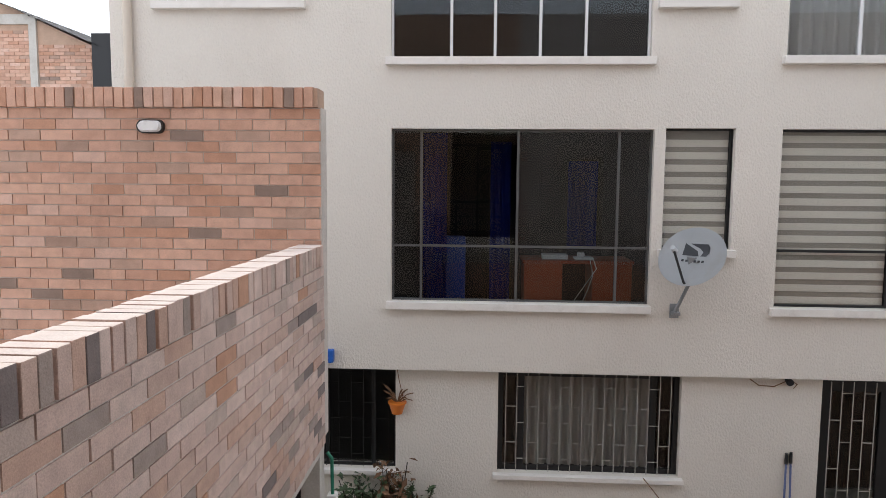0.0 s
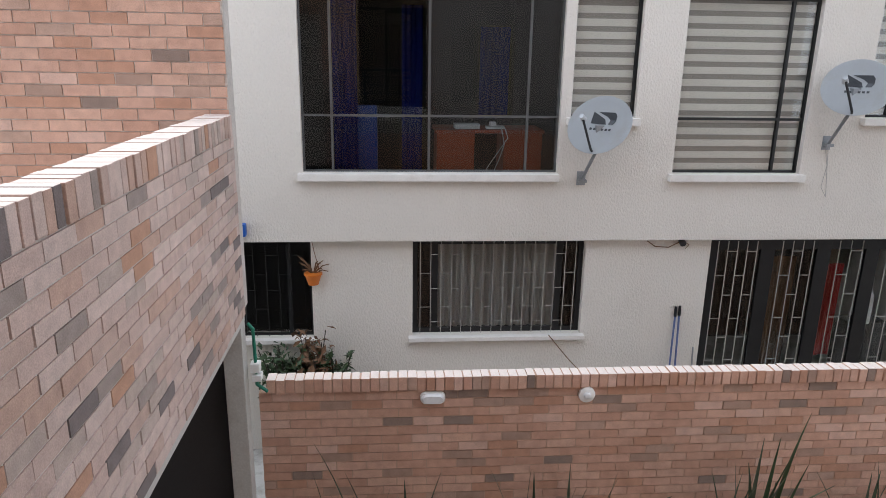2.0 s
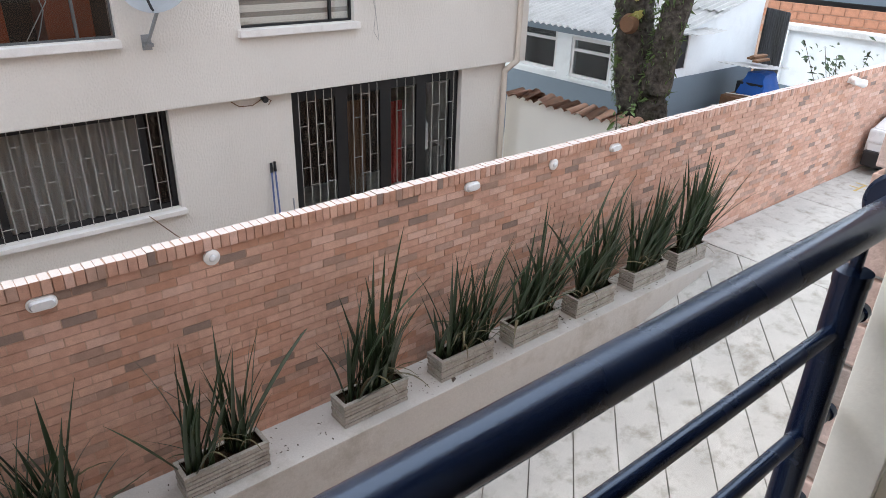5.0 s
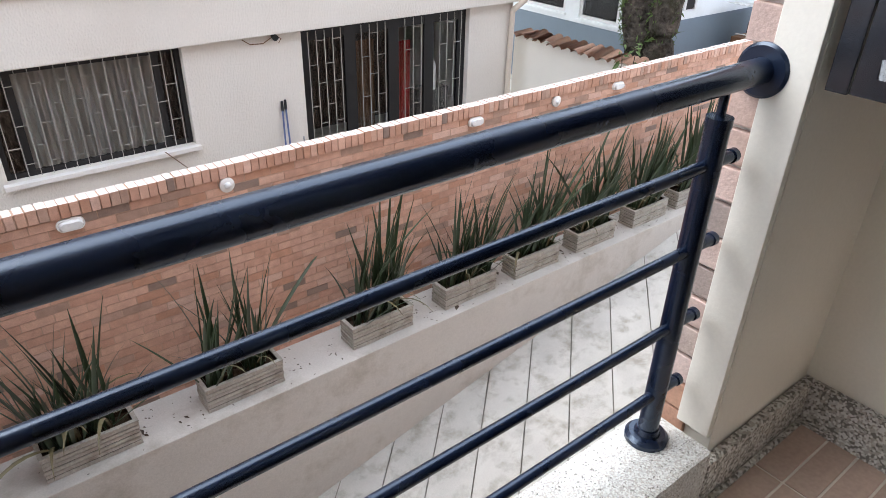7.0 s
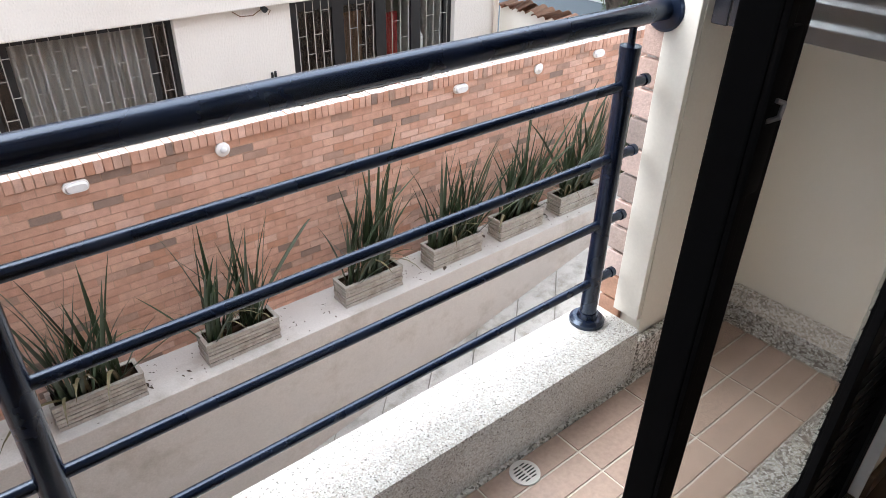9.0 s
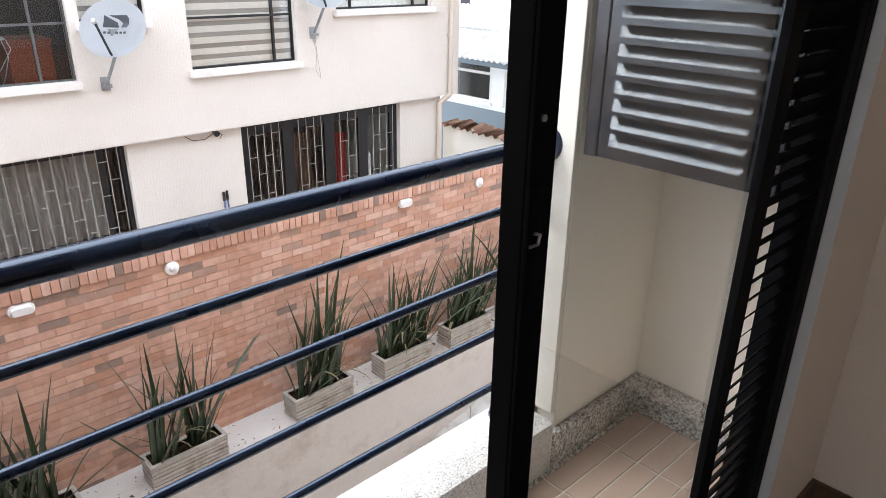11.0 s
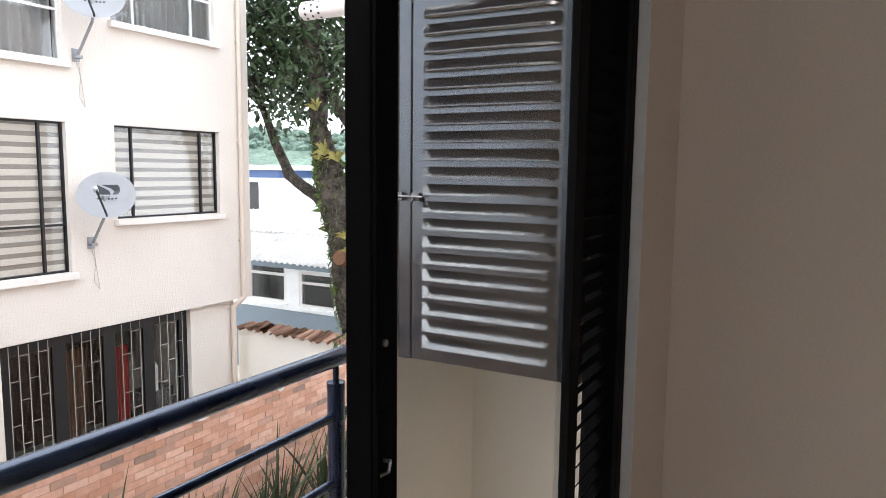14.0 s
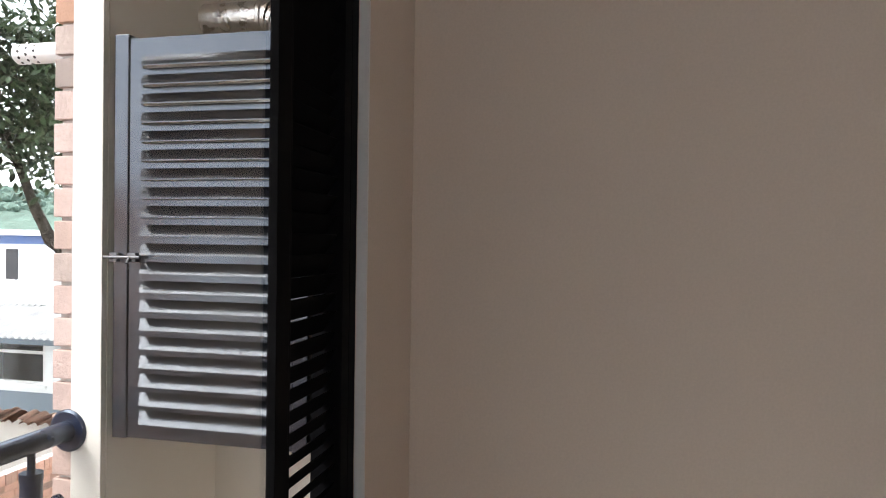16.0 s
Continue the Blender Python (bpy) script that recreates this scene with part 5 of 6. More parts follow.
# ---- the tree ----
tree = thing("tree", "tall mossy tree with a forked trunk and dark leaves", "tree", (8.75, 5.88, -3.5))
def limb(b, pts, radii, n=14, rough=0.12, seed=0):
    rings = []
    for i, (p, r) in enumerate(zip(pts, radii)):
        p = Vector(p)
        d = (Vector(pts[min(i + 1, len(pts) - 1)]) - Vector(pts[max(i - 1, 0)])).normalized()
        q = d.to_track_quat("Z", "Y").to_matrix()
        rings.append([b.verts.new(p + q @ Vector((math.cos(a), math.sin(a), 0)) * r * (1 + rough * noise.noise(Vector((math.cos(a) * 1.5, math.sin(a) * 1.5, i * 0.5 + seed))) * 1.6)) for a in [k / n * 6.2832 for k in range(n)]])
    for s, t in zip(rings, rings[1:]):
        for k in range(n):
            b.faces.new([s[k], s[(k + 1) % n], t[(k + 1) % n], t[k]])
    b.faces.new(rings[-1])
    b.faces.new(rings[0][::-1])
    return b


def along(pts, radii, m=5):
    """More rings between the given ones, with a slight wander."""
    P, R = [], []
    for i in range(len(pts) - 1):
        a, c = Vector(pts[i]), Vector(pts[i + 1])
        for k in range(m):
            f = k / m
            p = a.lerp(c, f)
            w = Vector((noise.noise(p * 1.3), noise.noise(p * 1.3 + Vector((0, 0, 5))), 0)) * 0.06
            P.append(p + w)
            R.append(radii[i] * (1 - f) + radii[i + 1] * f)
    P.append(Vector(pts[-1]))
    R.append(radii[-1])
    return P, R


stem_l = along([(0.0, 0.20, 0), (0.0, 0.22, 2.2), (0.0, 0.38, 3.3), (0.0, 0.46, 3.9), (0.0, 0.68, 4.7), (0.0, 0.78, 5.0), (0.0, 0.93, 5.6), (0.0, 1.07, 7.4), (0.1, 1.3, 10.5)], [0.34, 0.27, 0.28, 0.28, 0.26, 0.225, 0.155, 0.16, 0.09], 8)
stem_r = along([(0.0, -0.20, 0), (0.0, -0.17, 2.2), (0.0, -0.25, 3.3), (0.05, -0.38, 4.1), (0.1, -0.62, 5.0), (0.3, -1.3, 7.0), (0.4, -1.8, 9.5)], [0.30, 0.22, 0.20, 0.165, 0.15, 0.11, 0.06], 8)
branch = along([(0.0, 0.82, 4.28), (0.0, 1.0, 4.42), (-0.03, 1.3, 4.58), (-0.05, 1.56, 4.80), (-0.1, 1.89, 5.41), (-0.1, 2.42, 6.46), (-0.2, 2.7, 7.8)], [0.13, 0.11, 0.10, 0.10, 0.075, 0.05, 0.03])
cross = along([(0.1, -0.05, 4.9), (0.15, 0.2, 5.4), (0.1, 0.85, 6.34), (0.1, 1.25, 7.2)], [0.09, 0.085, 0.07, 0.04])
part("trunk", limb(B(), *stem_l, n=28, rough=0.11, seed=1), M["bark"], tree, "mossy brown trunk", smooth=True)
part("trunk", limb(B(), *stem_r, n=28, rough=0.11, seed=9), M["bark"], tree, "mossy brown trunk", smooth=True)
part("limb", limb(B(), *branch, n=12, seed=4), M["bark"], tree, smooth=True)
part("limb", limb(B(), *cross, n=12, seed=6), M["bark"], tree, smooth=True)
rb = random.Random(12)
ends = []
for k in range(16):
    src = rb.choice([stem_l[0][-14:], stem_r[0][-14:], branch[0][-6:]])
    a = rb.choice(src)
    d = Vector((rb.uniform(-1, 1), rb.uniform(-1, 1), rb.uniform(-0.1, 0.9))).normalized() * rb.uniform(0.8, 2.2)
    pts = along([a, a + d * 0.5 + Vector((0, 0, 0.1)), a + d], [0.05, 0.03, 0.012], 3)
    part("twig", limb(B(), *pts, n=6), M["bark"], tree)
    ends += [pts[0][k2] for k2 in (2, 3, 4, 5, 6)]
ends += branch[0][-7:] + stem_l[0][-15:] + stem_r[0][-13:]
me_v, me_f = [], []
for k in range(11000):
    c = rb.choice(ends)
    s = rb.uniform(0.055, 0.105)
    p = c + Vector((rb.gauss(0, 0.48), rb.gauss(0, 0.48), rb.gauss(0, 0.36)))
    R3 = Euler((rb.uniform(-1.2, 1.2), rb.uniform(-1.2, 1.2), rb.random() * 6.28)).to_matrix()
    base = len(me_v)
    for q in ((-1, 0, 0), (-0.2, -0.42, 0.08), (0.5, -0.36, 0.1), (1.1, 0, -0.1), (0.5, 0.36, 0.1), (-0.2, 0.42, 0.08)):
        me_v.append(p + R3 @ (Vector(q) * s))
    me_f.append(tuple(range(base, base + 6)))
cm = bpy.data.meshes.new("crown")
cm.from_pydata(me_v, [], me_f)
cm.materials.append(M["tree_leaf"])
crown = new("crown", cm)
crown.parent = tree
tagged(crown, "crown of small dark leaves with gaps of sky", kind="stuff")
# epiphytes and ferns on the trunk
ev, ef = [], []
for k in range(1500):
    st = rb.choice([stem_l, stem_l, stem_r])
    i = rb.randrange(9, len(st[0]) - 16)
    a = rb.uniform(0, 6.28) if k % 3 else rb.gauss(2.2, 0.5)
    r = st[1][i] * rb.uniform(0.95, 1.15)
    p = Vector(st[0][i]) + Vector((math.cos(a) * r, math.sin(a) * r, rb.uniform(-0.15, 0.15)))
    s = rb.uniform(0.025, 0.06) * (2.4 if k % 17 == 0 else 1)
    R3 = Euler((rb.uniform(-1.5, 1.5), rb.uniform(-1.5, 1.5), a)).to_matrix()
    base = len(ev)
    for q in ((-1, 0, 0), (0, -0.3, 0.1), (1.2, 0, -0.1), (0, 0.3, 0.1)):
        ev.append(p + R3 @ (Vector(q) * s))
    ef.append((base, base + 1, base + 2, base + 3))
em = bpy.data.meshes.new("moss_growth")
em.from_pydata(ev, [], ef)
em.materials.append(M["moss_leaf"])
ep = new("moss_growth", em)
ep.parent = tree
tagged(ep, "small green ferns and moss on the trunk", kind="stuff")
part("knot", tube(B(), (-0.26, 0.27, 3.42), (-0.36, 0.25, 3.42), 0.15, 0.11, n=16), M["brown_cloth"], tree, "sawn brown branch stub", smooth=True)


M["bromeliad"] = material("yellow_green_bromeliad", (0.32, 0.30, 0.09), 0.5, var=0.4, scale=6, bump=0.0)
bv, bf = [], []
for cy, cz, sz in ((0.80, 5.9, 0.26), (0.62, 5.15, 0.34), (0.35, 5.05, 0.3), (0.72, 5.05, 0.22), (0.2, 3.75, 0.22), (0.15, 3.5, 0.2)):
    for k in range(13):
        d = Vector((rb.uniform(-1.0, 0.1), rb.gauss(0, 0.7), rb.uniform(0.3, 1.1))).normalized() * sz * rb.uniform(0.6, 1.1)
        o = Vector((-0.24, cy, cz))
        wd = d.cross(Vector((1, 0.2, 0.1))).normalized() * 0.022
        b0 = len(bv)
        bv += [o - wd, o + wd, o + d * 0.55 + wd + Vector((0, 0, 0.02)), o + d * 0.55 - wd + Vector((0, 0, 0.02)), o + d - Vector((0, 0, 0.05))]
        bf += [(b0, b0 + 1, b0 + 2, b0 + 3), (b0 + 3, b0 + 2, b0 + 4)]
brm = bpy.data.meshes.new("bromeliad")
brm.from_pydata(bv, [], bf)
brm.materials.append(M["bromeliad"])
bro = new("bromeliad", brm)
bro.parent = tree
tagged(bro, "yellow-green bromeliads growing on the trunk", kind="stuff")


def shrub(at, n, spread, height, label, mat, leaf=0.05, name="shrub"):
    """A loose bush: thin stems with leaves along them."""
    t = thing(name, label, "plant", at)
    r = random.Random(int(at[0] * 100) % 97)
    sb_, v, f = B(), [], []
    for k in range(n):
        top = Vector((r.gauss(0, spread), r.gauss(0, spread), height * r.uniform(0.5, 1.05)))
        bent(sb_, [Vector((0, 0, 0)), top * 0.5 + Vector((0, 0, 0.05 * height)), top], 0.006, 5)
        for j in range(26):
            p = top * r.uniform(0.35, 1.05) + Vector((r.gauss(0, leaf), r.gauss(0, leaf), r.gauss(0, leaf)))
            R3 = Euler((r.uniform(-1, 1), r.uniform(-1, 1), r.random() * 6.28)).to_matrix()
            b0 = len(v)
            s = leaf * r.uniform(0.7, 1.3)
            for q in ((-1, 0, 0), (-0.1, -0.4, 0.1), (1, 0, -0.1), (-0.1, 0.4, 0.1)):
                v.append(p + R3 @ (Vector(q) * s))
            f.append((b0, b0 + 1, b0 + 2, b0 + 3))
    part("stem", sb_, M["bark"], t)
    m = bpy.data.meshes.new("foliage")
    m.from_pydata(v, [], f)
    m.materials.append(M[mat])
    o = new("foliage", m)
    o.parent = t
    o["kind"] = "stuff"
    return t


shrub((7.4, 5.2, -2.2), 9, 0.16, 1.05, "young green shrub against the cream side wall", "moss_leaf", 0.06)
shrub((14.4, 5.2, -2.9), 9, 0.55, 2.0, "thin green shrub behind the garden wall", "tree_leaf", 0.08)
shrub((-1.42, 7.35, -2.85), 44, 0.17, 0.80, "dense green potted bush below the barred window", "tree_leaf", 0.05)
shrub((-1.05, 7.4, -2.85), 20, 0.11, 0.98, "reddish potted plant beside the window", "brown_cloth", 0.06)
shrub((-0.80, 7.38, -2.85), 30, 0.12, 0.76, "dark potted bush beside the window", "tree_leaf", 0.045)
for px_ in (-1.40, -1.05, -0.80):
    tagged(part("plant_pot", tube(B(), (px_, 7.37, -3.5), (px_, 7.37, -2.82), 0.12, 0.15, n=20), M["black_panel"], smooth=True), "black plastic plant pot", "pot", group="pots by the window")

# hanging orange pot
hpot = thing("hanging_pot", "orange hanging pot with a dry plant", "pot", (-1.055, 7.62, -1.30))
M["orange"] = material("orange_plastic", (0.62, 0.17, 0.02), 0.45, var=0.06, scale=6, bump=0.0)
part("bowl", tube(tube(B(), (0, 0, 0), (0, 0, 0.13), 0.06, 0.10, n=24), (0, 0, 0.12), (0, 0, 0.14), 0.108, n=24), M["orange"], hpot, smooth=True)
part("hanger", bent(B(), [(0.08, 0, 0.14), (0.02, 0, 0.4), (0.0, 0, 0.52)], 0.004, 6), M["brown_cloth"], hpot)
shb = B()
rr_ = random.Random(2)
for k in range(22):
    e = Vector((rr_.gauss(-0.03, 0.09), rr_.gauss(0, 0.05), rr_.uniform(0.16, 0.32)))
    bent(shb, [Vector((0, 0, 0.12)), e * 0.6 + Vector((0, 0, 0.08)), e], 0.006, 5)
part("dry_stem", shb, M["brown_cloth"], hpot, "dry brown stems")

# brooms, wire, junction box
M["broom_blue"] = material("faded_blue_enamel", (0.10, 0.13, 0.27), 0.5, var=0.2, scale=8, bump=0.0)
for k, (x, l, m_, rad) in enumerate(((3.33, 1.75, "broom_blue", 0.012), (3.43, 1.76, "broom_blue", 0.012), (3.66, 1.3, "galv", 0.010))):
    t = thing("broom", "blue-handled broom leaning on the cream wall" if k < 2 else "thin metal rod leaning on the cream wall", "broom", (x, 7.5, -3.5), group="brooms")
    lean = Vector((0.05 if k == 0 else 0.0, 0.15, l))
    part("stick", tube(B(), (-0.06, -0.1, 0.1), lean, rad, n=10), M[m_], t, smooth=True)
    if k < 2:
        part("grip", tube(B(), lean * 0.985, lean + Vector((0, 0.0, 0.10)), 0.019, 0.016, n=10), M["black_panel"], t, "dark grip", smooth=True)
        part("brush", box(B(), -0.2, 0.08, -0.15, -0.06, 0.0, 0.12, 0.02), M["black_panel"], t)
eb = thing("eave_lamp", "small dark lamp with a loose wire below the overhang", "lamp", (3.35, 7.655, -0.80))
part("body", tube(tube(B(), (0, 0, 0.0), (0, -0.07, -0.02), 0.035, 0.04, n=14), (0, 0.01, 0.02), (0, 0, 0), 0.03, n=14), M["black_panel"], eb, smooth=True)
part("wire", bent(B(), [(0, -0.02, 0), (-0.15, -0.01, -0.08), (-0.32, -0.01, -0.07), (-0.42, -0.01, 0.0)], 0.006, 6), M["brown_cloth"], eb)
part("wire", bent(B(), [(0.02, -0.02, 0), (0.1, -0.01, -0.05), (0.06, -0.01, -0.1)], 0.005, 6), M["brown_cloth"], eb)
tagged(part("loose_wire", bent(B(), [(1.78, 7.6, -1.98), (1.95, 7.3, -2.15), (2.25, 6.8, -2.4)], 0.006, 6), M["brown_cloth"]), "thin wire hanging from the window sill", "wire")
# green conduit and white boxes beside the column
M["green_pvc"] = material("green_pvc", (0.01, 0.16, 0.10), 0.45, var=0.05, scale=6, bump=0.0)
cd = thing("conduit", "green conduit with white junction boxes beside the column", "conduit", (-1.12, WY - 0.03, -0.9))
part("tube", bent(B(), [(-0.02, 0, 0.42), (0.015, -0.01, 0.38), (0.02, -0.01, 0.02), (0.02, -0.01, -0.04), (0.09, -0.01, -0.10)], 0.012, 10), M["green_pvc"], cd, smooth=True)
part("junction_box", box(B(), -0.015, 0.05, -0.045, 0.03, 0.06, 0.13, 0.006), M["white_plastic"], cd)
part("junction_box", box(B(), -0.005, 0.06, -0.05, 0.03, -0.005, 0.045, 0.006), M["white_plastic"], cd)
tagged(part("blue_bracket", box(B(), -1.88, -1.765, FY - 0.10, FY - 0.002, -0.68, -0.53, 0.02), M["blue_tarp"]), "blue plastic bracket below the overhang", "bracket")

# brick house behind, to the west
wh = thing("brick_house", "half-finished orange brick house with a concrete column", "house", (-10, 14, -3.5))
gbm = B()
prof = [(-4.0, 0), (1.86, 0), (1.86, 7.60), (0.0, 8.45), (-4.0, 9.4)]
f0 = [gbm.verts.new((x, 0, z)) for x, z in prof]
f1 = [gbm.verts.new((x, 3, z)) for x, z in prof]
gbm.faces.new(f0)
gbm.faces.new(f1[::-1])
for i in range(5):
    gbm.faces.new([f0[i], f0[(i + 1) % 5], f1[(i + 1) % 5], f1[i]])
part("wall", gbm, M["mortar"], wh)
part("column", box(B(), 0.50, 0.66, -0.05, -0.001, 0, 8.2), M["concrete"], wh, "grey concrete column")
part("beam", box(B(), -4.0, 0.5, -0.05, -0.001, 8.05, 8.25), M["concrete"], wh)
part("roof_edge", box(B(), 1.86, 2.4, -0.1, 3, 0, 7.85), M["black_panel"], wh, "dark roof edge")
rf = B()
f0 = [rf.verts.new(p) for p in ((-4.1, -0.15, 9.41), (0.0, -0.15, 8.46), (2.0, -0.15, 7.60), (2.0, 3, 7.60), (0.0, 3, 8.46), (-4.1, 3, 9.41))]
rf.faces.new([f0[0], f0[1], f0[4], f0[5]])
rf.faces.new([f0[1], f0[2], f0[3], f0[4]])
bmesh.ops.solidify(rf, geom=rf.faces[:], thickness=-0.08)
part("roof", rf, M["black_panel"], wh, "dark sheet roof")

# parked car, far along the yard
car = thing("parked_car", "white parked car with dark windows", "car", (15.72, 3.5, RZ))
M["car_white"] = material("white_car_paint", (0.75, 0.75, 0.75), 0.15, var=0.02, scale=4, bump=0.0)
cbm = B()
prof = [(-2.0, 0.25), (-2.05, 0.6), (-1.95, 0.85), (-1.1, 0.98), (-0.5, 1.42), (0.9, 1.46), (1.6, 1.05), (2.0, 0.95), (2.05, 0.5), (1.95, 0.25)]
l0 = [cbm.verts.new((x, -0.82, z)) for x, z in prof]
l1 = [cbm.verts.new((x, 0.82, z)) for x, z in prof]
cbm.faces.new(l0)
cbm.faces.new(l1[::-1])
for i in range(len(prof)):
    k = (i + 1) % len(prof)
    cbm.faces.new([l0[i], l0[k], l1[k], l1[i]])
bmesh.ops.bevel(cbm, geom=cbm.edges[:], offset=0.06, segments=3, affect="EDGES")
part("body", cbm, M["car_white"], car, smooth=True)
part("windscreen", box(B(), -0.98, -0.62, -0.68, 0.68, 1.04, 1.30, 0.02), M["black_panel"], car)
for sy in (-0.84, 0.80):
    part("side_window", box(B(), -0.45, 1.1, sy, sy + 0.04, 1.02, 1.36, 0.02), M["black_panel"], car)
    for wx in (-1.25, 1.25):
        w_ = part("wheel", tube(B(), (wx, sy - 0.06, 0.31), (wx, sy + 0.1, 0.31), 0.31, n=28), M["black_panel"], car, "black tyre", smooth=True)
        part("rim", tube(B(), (wx, sy - 0.075, 0.31), (wx, sy + 0.115, 0.31), 0.19, n=20), M["galv"], w_, "grey rim", smooth=True)
part("bumper", box(B(), -2.10, -1.86, -0.80, 0.80, 0.16, 0.46, 0.05), M["black_panel"], car, "black lower bumper")
for sy in (-0.6, 0.6):
    part("headlight", box(B(), -2.07, -1.80, sy - 0.2, sy + 0.2, 0.60, 0.86, 0.05), M["lens"], car)

# worn yellow bay marking on the yard floor
M["yellow_paint"] = material("worn_yellow_paint", (0.50, 0.36, 0.12), 0.9, var=0.4, scale=12, bump=0.1)
mk = B()
for x in (12.72, 12.98):
    for y in (3.62, 3.86):
        box(mk, x, x + 0.04, y, y + 0.19, RZ + 0.012, RZ + 0.0135)
        box(mk, x - 0.21, x - 0.001, y, y + 0.04, RZ + 0.012, RZ + 0.0135)
tagged(part("floor_marking", mk, M["yellow_paint"]), "worn yellow parking bay number on the concrete", "marking")


# ---- ramp slabs ----
M["joint"] = material("dark_joint_dirt", (0.24, 0.225, 0.195), 0.95, var=0.3, scale=10, bump=0.2)
def ramp_pt(x, y, lift=0.0):
    return (x, y, ramp_z(x) + lift)
ramp_slabs = thing("ramp_paving", "pale concrete ramp cut into slabs", "ramp", (0, 0, 0), kind="structure")
def ramp_slab(x0, x1, y0, y1, skew, x_end=99.0):
    """One slab between two slanted joints, cut off square at x_end."""
    b = B()
    g_ = 0.010
    w = WY - 0.5
    ring = [(x0 + g_ + skew * (w - y0), y0 + g_), (x1 - g_ + skew * (w - y0), y0 + g_), (x1 - g_ + skew * (w - y1), y1 - g_), (x0 + g_ + skew * (w - y1), y1 - g_)]
    for limit, sign in ((x_end - g_, 1), (-1.28, -1)):
        cut = []
        for p, q in zip(ring, ring[1:] + ring[:1]):
            ip, iq = sign * (limit - p[0]) >= 0, sign * (limit - q[0]) >= 0
            if ip:
                cut.append(p)
            if ip != iq:
                f = (limit - p[0]) / (q[0] - p[0])
                cut.append((limit, p[1] + f * (q[1] - p[1])))
        ring = cut
    if len(ring) < 3:
        return
    v0 = [b.verts.new(ramp_pt(x, y, 0.010)) for x, y in ring]
    v1 = [b.verts.new(ramp_pt(x, y, -0.02)) for x, y in ring]
    b.faces.new(v0)
    for i in range(len(ring)):
        j = (i + 1) % len(ring)
        b.faces.new([v0[i], v0[j], v1[j], v1[i]])
    part("paving_slab", b, M["ramp"], ramp_slabs)
PITCH = 0.668
jb = B()
jv = [jb.verts.new(ramp_pt(x, y, 0.002)) for x, y in ((-1.27, 0.06), (8.40, 0.06), (8.40, 3.90), (-1.27, 3.90))]
jb.faces.new(jv)
bmesh.ops.solidify(jb, geom=jb.faces[:], thickness=0.0015)
part("joint_bed", jb, M["joint"], ramp_slabs, "dark dirt in the joints")
x = 5.90 + 10 * PITCH
while x > 0.2:
    ramp_slab(x - PITCH, x, 0.05, 3.91, -1.09, 8.42)
    x -= PITCH
for a, c in ((8.42, 11.4), (11.4, 14.6), (14.6, 18.0)):
    for y0, y1 in ((-4.5, 0.6), (0.6, 4.41)):
        ramp_slab(a, c, y0, y1, 0.0)

# ---- balcony tiles ----
tiles = thing("balcony_tiles", "narrow terracotta tiles with pale joints", "floor tiles", (0, 0, 0), kind="structure")
TL, TW, TG = 0.262, 0.0725, 0.006
tme = finish(box(B(), TG / 2, TL - TG / 2, TG / 2, TW - TG / 2, -0.003, 0.0, 0.0008), M["tile"])
y = -0.126
while y - TW > -0.572:
    x = 1.094
    while x > -1.25:
        ob = new("tile", tme)
        ob.parent = tiles
        ob.location = (x - TL, y - TW, random.uniform(-0.0006, 0.0006))
        x -= TL
    y -= TW
dr = thing("floor_drain", "round white plastic floor drain", "drain", (0.16, -0.165, 0.0005))
db = tube(B(), (0, 0, 0), (0, 0, 0.004), 0.036, n=28)
part("ring", db, M["white_plastic"], dr)
for i in range(6):
    yy = -0.02 + i * 0.008
    hl = math.sqrt(max(0.0001, 0.026 ** 2 - yy * yy))
    for a, c in ((-hl, -0.003), (0.003, hl)):
        part("slot", box(B(), a, c, yy - 0.0016, yy + 0.0016, 0.0041, 0.0046), M["black_panel"], dr)

# ---- bricks ----
BLN, BH, BG = 0.225, 0.0725, 0.008


def brick_mesh(l, h, d, mat, face):
    """A brick whose front lies at 0 and whose body goes back; face: 'y' (front to -y) or 'x' (front to +x)."""
    b = B()
    if face == "y":
        box(b, 0, l, 0, d, 0, h)
    else:
        box(b, -d, 0, 0, l, 0, h)
    return finish(b, mat)


def courses(u0, u1, z0, z1, rnd):
    """The bricks of a running bond: u, z, length."""
    k = 0
    z = z0
    while z + BH <= z1 + 0.004:
        u = u0 - (BLN * 0.5 if k % 2 else 0.0) - rnd.uniform(0, 0.02)
        while u < u1:
            a, c = max(u, u0), min(u + BLN, u1)
            if c - a > 0.04:
                yield a, z, c - a - BG
            u += BLN
        z += BH
        k += 1


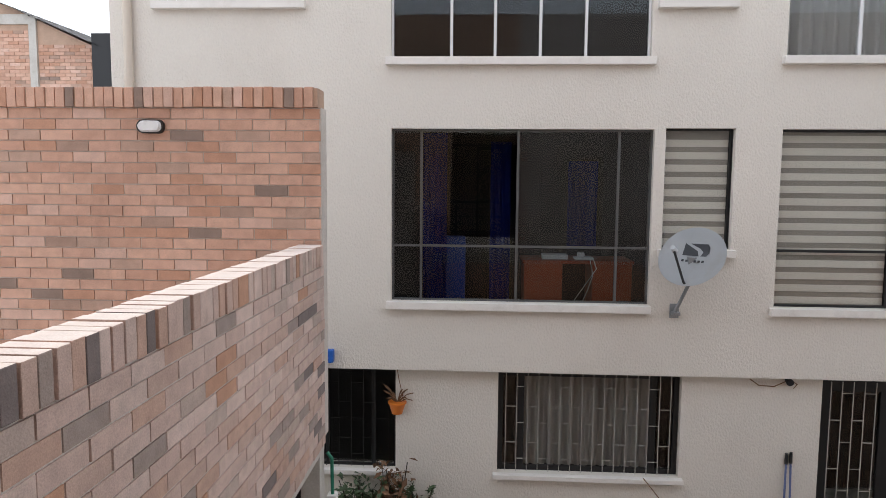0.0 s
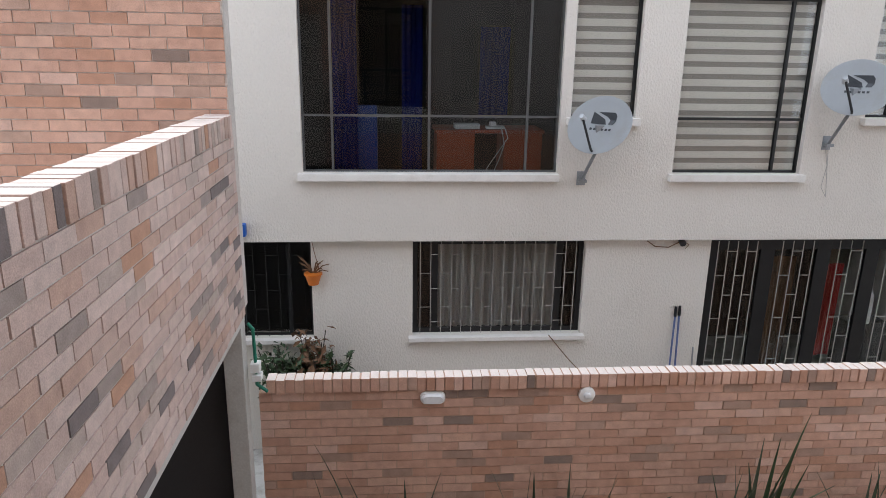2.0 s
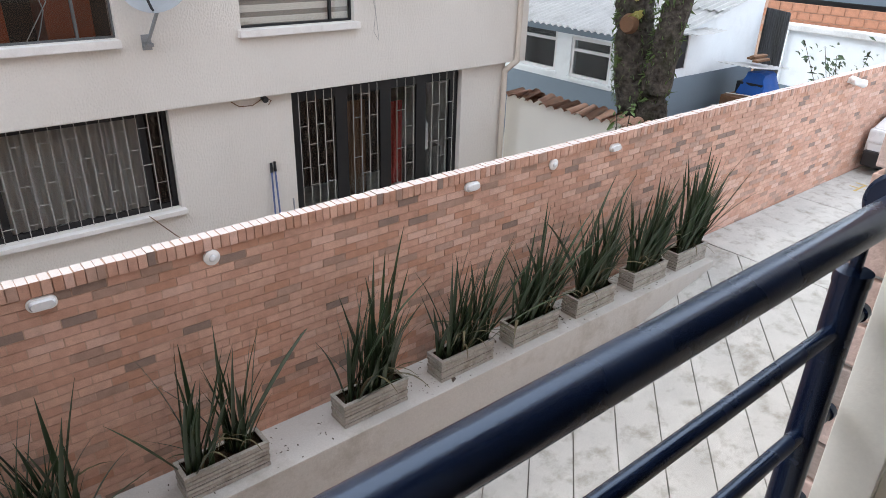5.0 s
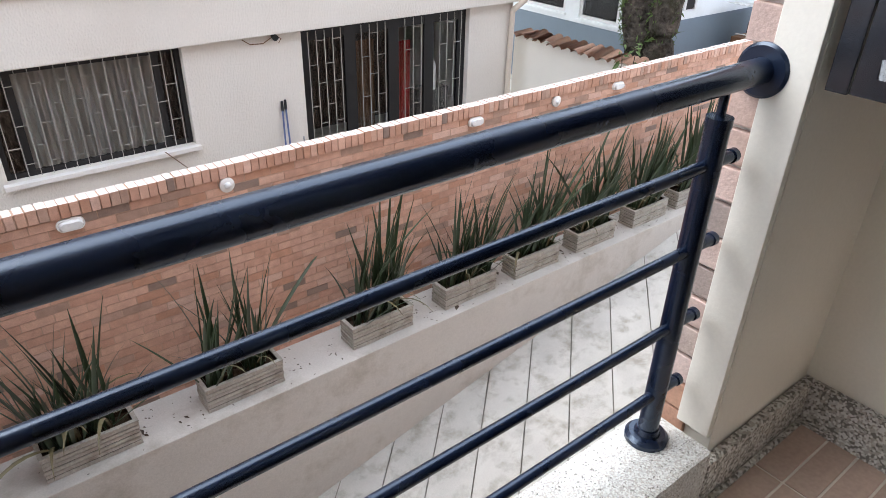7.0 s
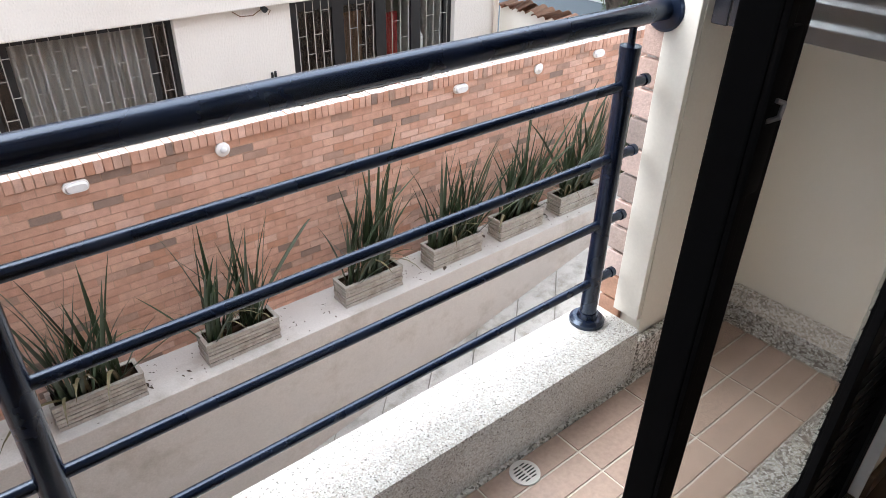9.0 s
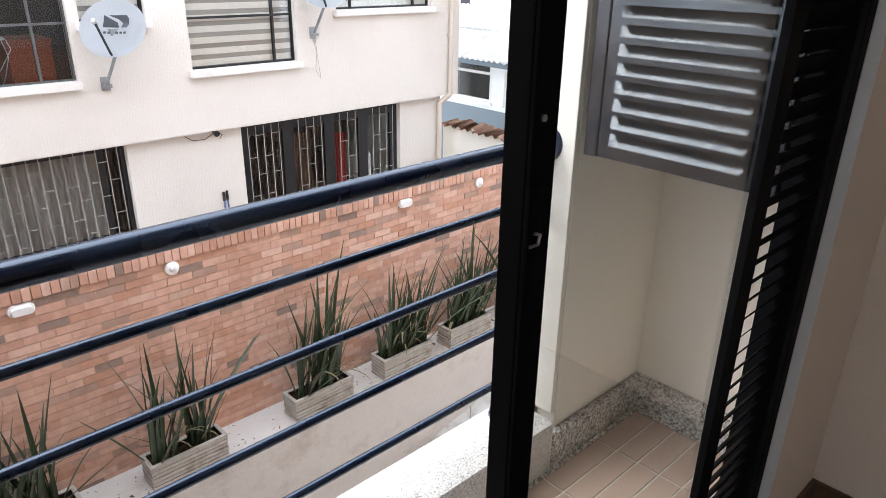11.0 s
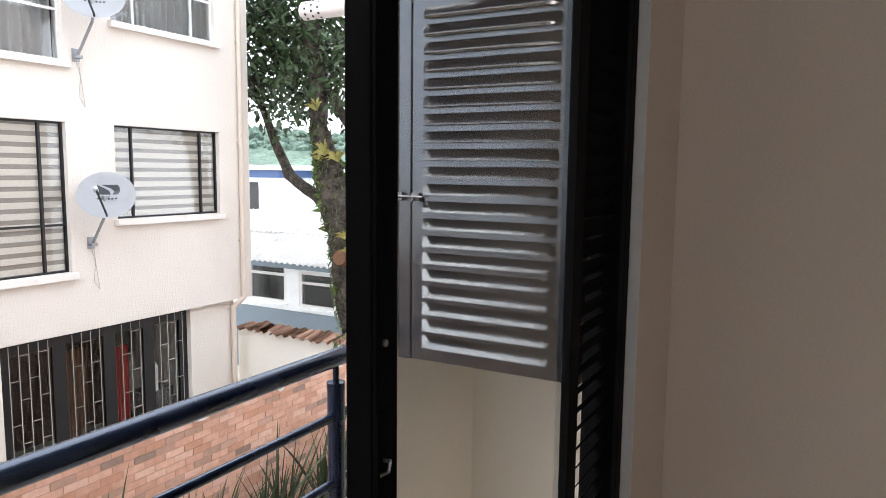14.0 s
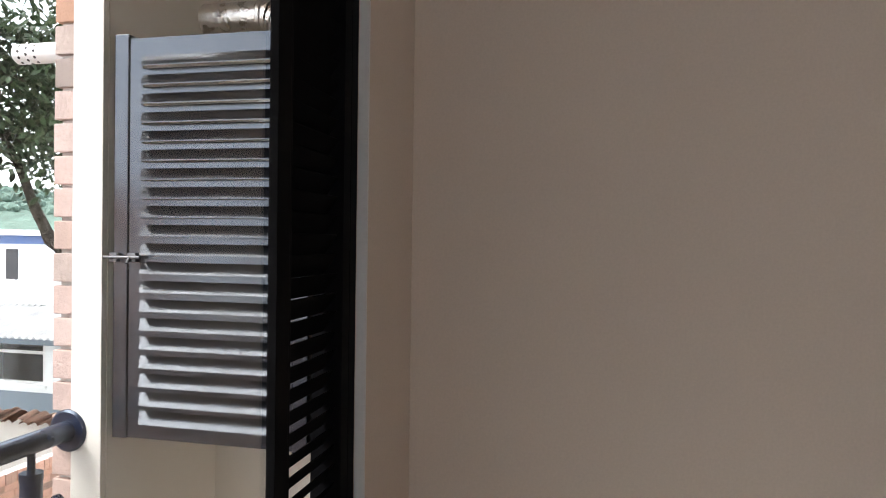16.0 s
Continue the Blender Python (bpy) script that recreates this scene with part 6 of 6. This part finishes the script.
def lay(name_parent, face, plane, u0, u1, z0, z1, near, mat, mat_far, seed, cap=None, depth=0.02):
    """Bricks over a wall face; those in the stretch near(u, z) are objects, the rest one mesh."""
    rnd = random.Random(seed)
    shared = {}
    vs, fs = [], []
    count = 0
    for u, z, l in courses(u0, u1, z0, z1, rnd):
        lift = rnd.uniform(-0.0025, 0.0025)
        if near(u, z) and count < 300:
            key = round(l, 2)
            if key not in shared:
                shared[key] = brick_mesh(l, BH - BG, depth, mat, face)
            ob = new("brick", shared[key])
            ob.parent = name_parent
            ob.location = (u, plane + lift, z) if face == "y" else (plane + lift, u, z)
            count += 1
        else:
            i = len(vs)
            p, h = plane + lift, BH - BG
            if face == "y":
                q = [(u, p, z), (u + l, p, z), (u + l, p, z + h), (u, p, z + h)]
                q += [(a, b + depth, c) for a, b, c in q]
            else:
                q = [(p, u, z), (p, u + l, z), (p, u + l, z + h), (p, u, z + h)]
                q += [(a - depth, b, c) for a, b, c in q]
            vs += q
            fs += [(i, i + 1, i + 2, i + 3), (i, i + 4, i + 5, i + 1), (i + 1, i + 5, i + 6, i + 2), (i + 2, i + 6, i + 7, i + 3), (i + 3, i + 7, i + 4, i)]
    if vs:
        m = bpy.data.meshes.new("brickwork")
        m.from_pydata(vs, [], fs)
        m.materials.append(mat_far)
        ob = new("brickwork", m)
        ob.parent = name_parent
        ob["kind"] = "stuff"


def cap_row(name_parent, axis, u0, u1, w0, w1, z0, z1, mat, seed, limit=300):
    """A row of bricks on edge along the top of a wall."""
    rnd = random.Random(seed)
    meshes = []
    for k in range(5):
        b = B()
        t = 0.056 + 0.002 * k
        box(b, 0, t, w0, w1, z0, z1, 0.004) if axis == "x" else box(b, w0, w1, 0, t, z0, z1, 0.004)
        m = finish(b, mat)
        # upward faces get the paler colour, as if lit from above
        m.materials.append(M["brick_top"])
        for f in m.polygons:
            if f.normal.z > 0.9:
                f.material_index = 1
        meshes.append(m)
    u = u0
    while u < u1 - 0.06:
        ob = new("cap_brick", rnd.choice(meshes))
        ob.parent = name_parent
        d = rnd.uniform(-0.004, 0.004)
        ob.location = (u, d, rnd.uniform(-0.003, 0.003)) if axis == "x" else (d, u, rnd.uniform(-0.003, 0.003))
        u += 0.0675
    mb = B()
    if axis == "x":
        box(mb, u0, u1, w0 + 0.012, w1 - 0.012, z0 + 0.001, z1 - 0.006)
    else:
        box(mb, w0 + 0.012, w1 - 0.012, u0, u1, z0 + 0.001, z1 - 0.006)
    part("cap_mortar", mb, M["mortar"], name_parent)


gw = bpy.data.objects["garden_wall"]
lay(gw, "y", WY - 0.004, -1.10, 16.0, -2.915, -1.03, lambda u, z: -0.6 < u < 2.8 and z > -1.9, M["brick"], M["brick_far"], 3)
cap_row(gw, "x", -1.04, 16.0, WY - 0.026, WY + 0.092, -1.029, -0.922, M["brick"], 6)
tw = bpy.data.objects["terrace_wall"]
lay(tw, "y", WY - 0.004, -6.0, -1.168, 0.0375, 1.85, lambda u, z: u > -3.6 and z > 0.5, M["brick"], M["brick_far"], 11)
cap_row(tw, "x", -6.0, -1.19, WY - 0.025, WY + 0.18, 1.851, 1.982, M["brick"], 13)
tp = bpy.data.objects["terrace_parapet"]
lay(tp, "x", -1.155, 0.05, WY - 0.006, -0.4175, 0.8151, lambda u, z: 1.2 < u, M["brick_pale"], M["brick_pale_far"], 17)
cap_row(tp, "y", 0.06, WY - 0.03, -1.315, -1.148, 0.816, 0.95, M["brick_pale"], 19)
ow = bpy.data.objects["wall_own_right"]

rnd = random.Random(29)
pil = {}
z = -0.39
k = 0
while z < 2.42:
    b_ = 0.004 if k % 2 else 0.0
    me = pil.setdefault(k % 2, finish(box(B(), 0.0, 0.22 if k % 2 else 0.11, -0.020, 0.047, 0, BH - 0.009, 0.0025), M["brick_pale"]))
    ob = new("brick", me)
    ob.parent = ow
    ob.location = (0.641 + rnd.uniform(-0.002, 0.002), -0.001, z)
    z += BH
    k += 1
lay(wh, "y", -0.012, -4.0, 0.48, 4.6, 8.0, lambda u, z: False, M["brick"], M["brick_far"], 31)
lay(wh, "y", -0.012, 0.68, 1.85, 4.6, 7.7, lambda u, z: False, M["brick"], M["brick_far"], 33)
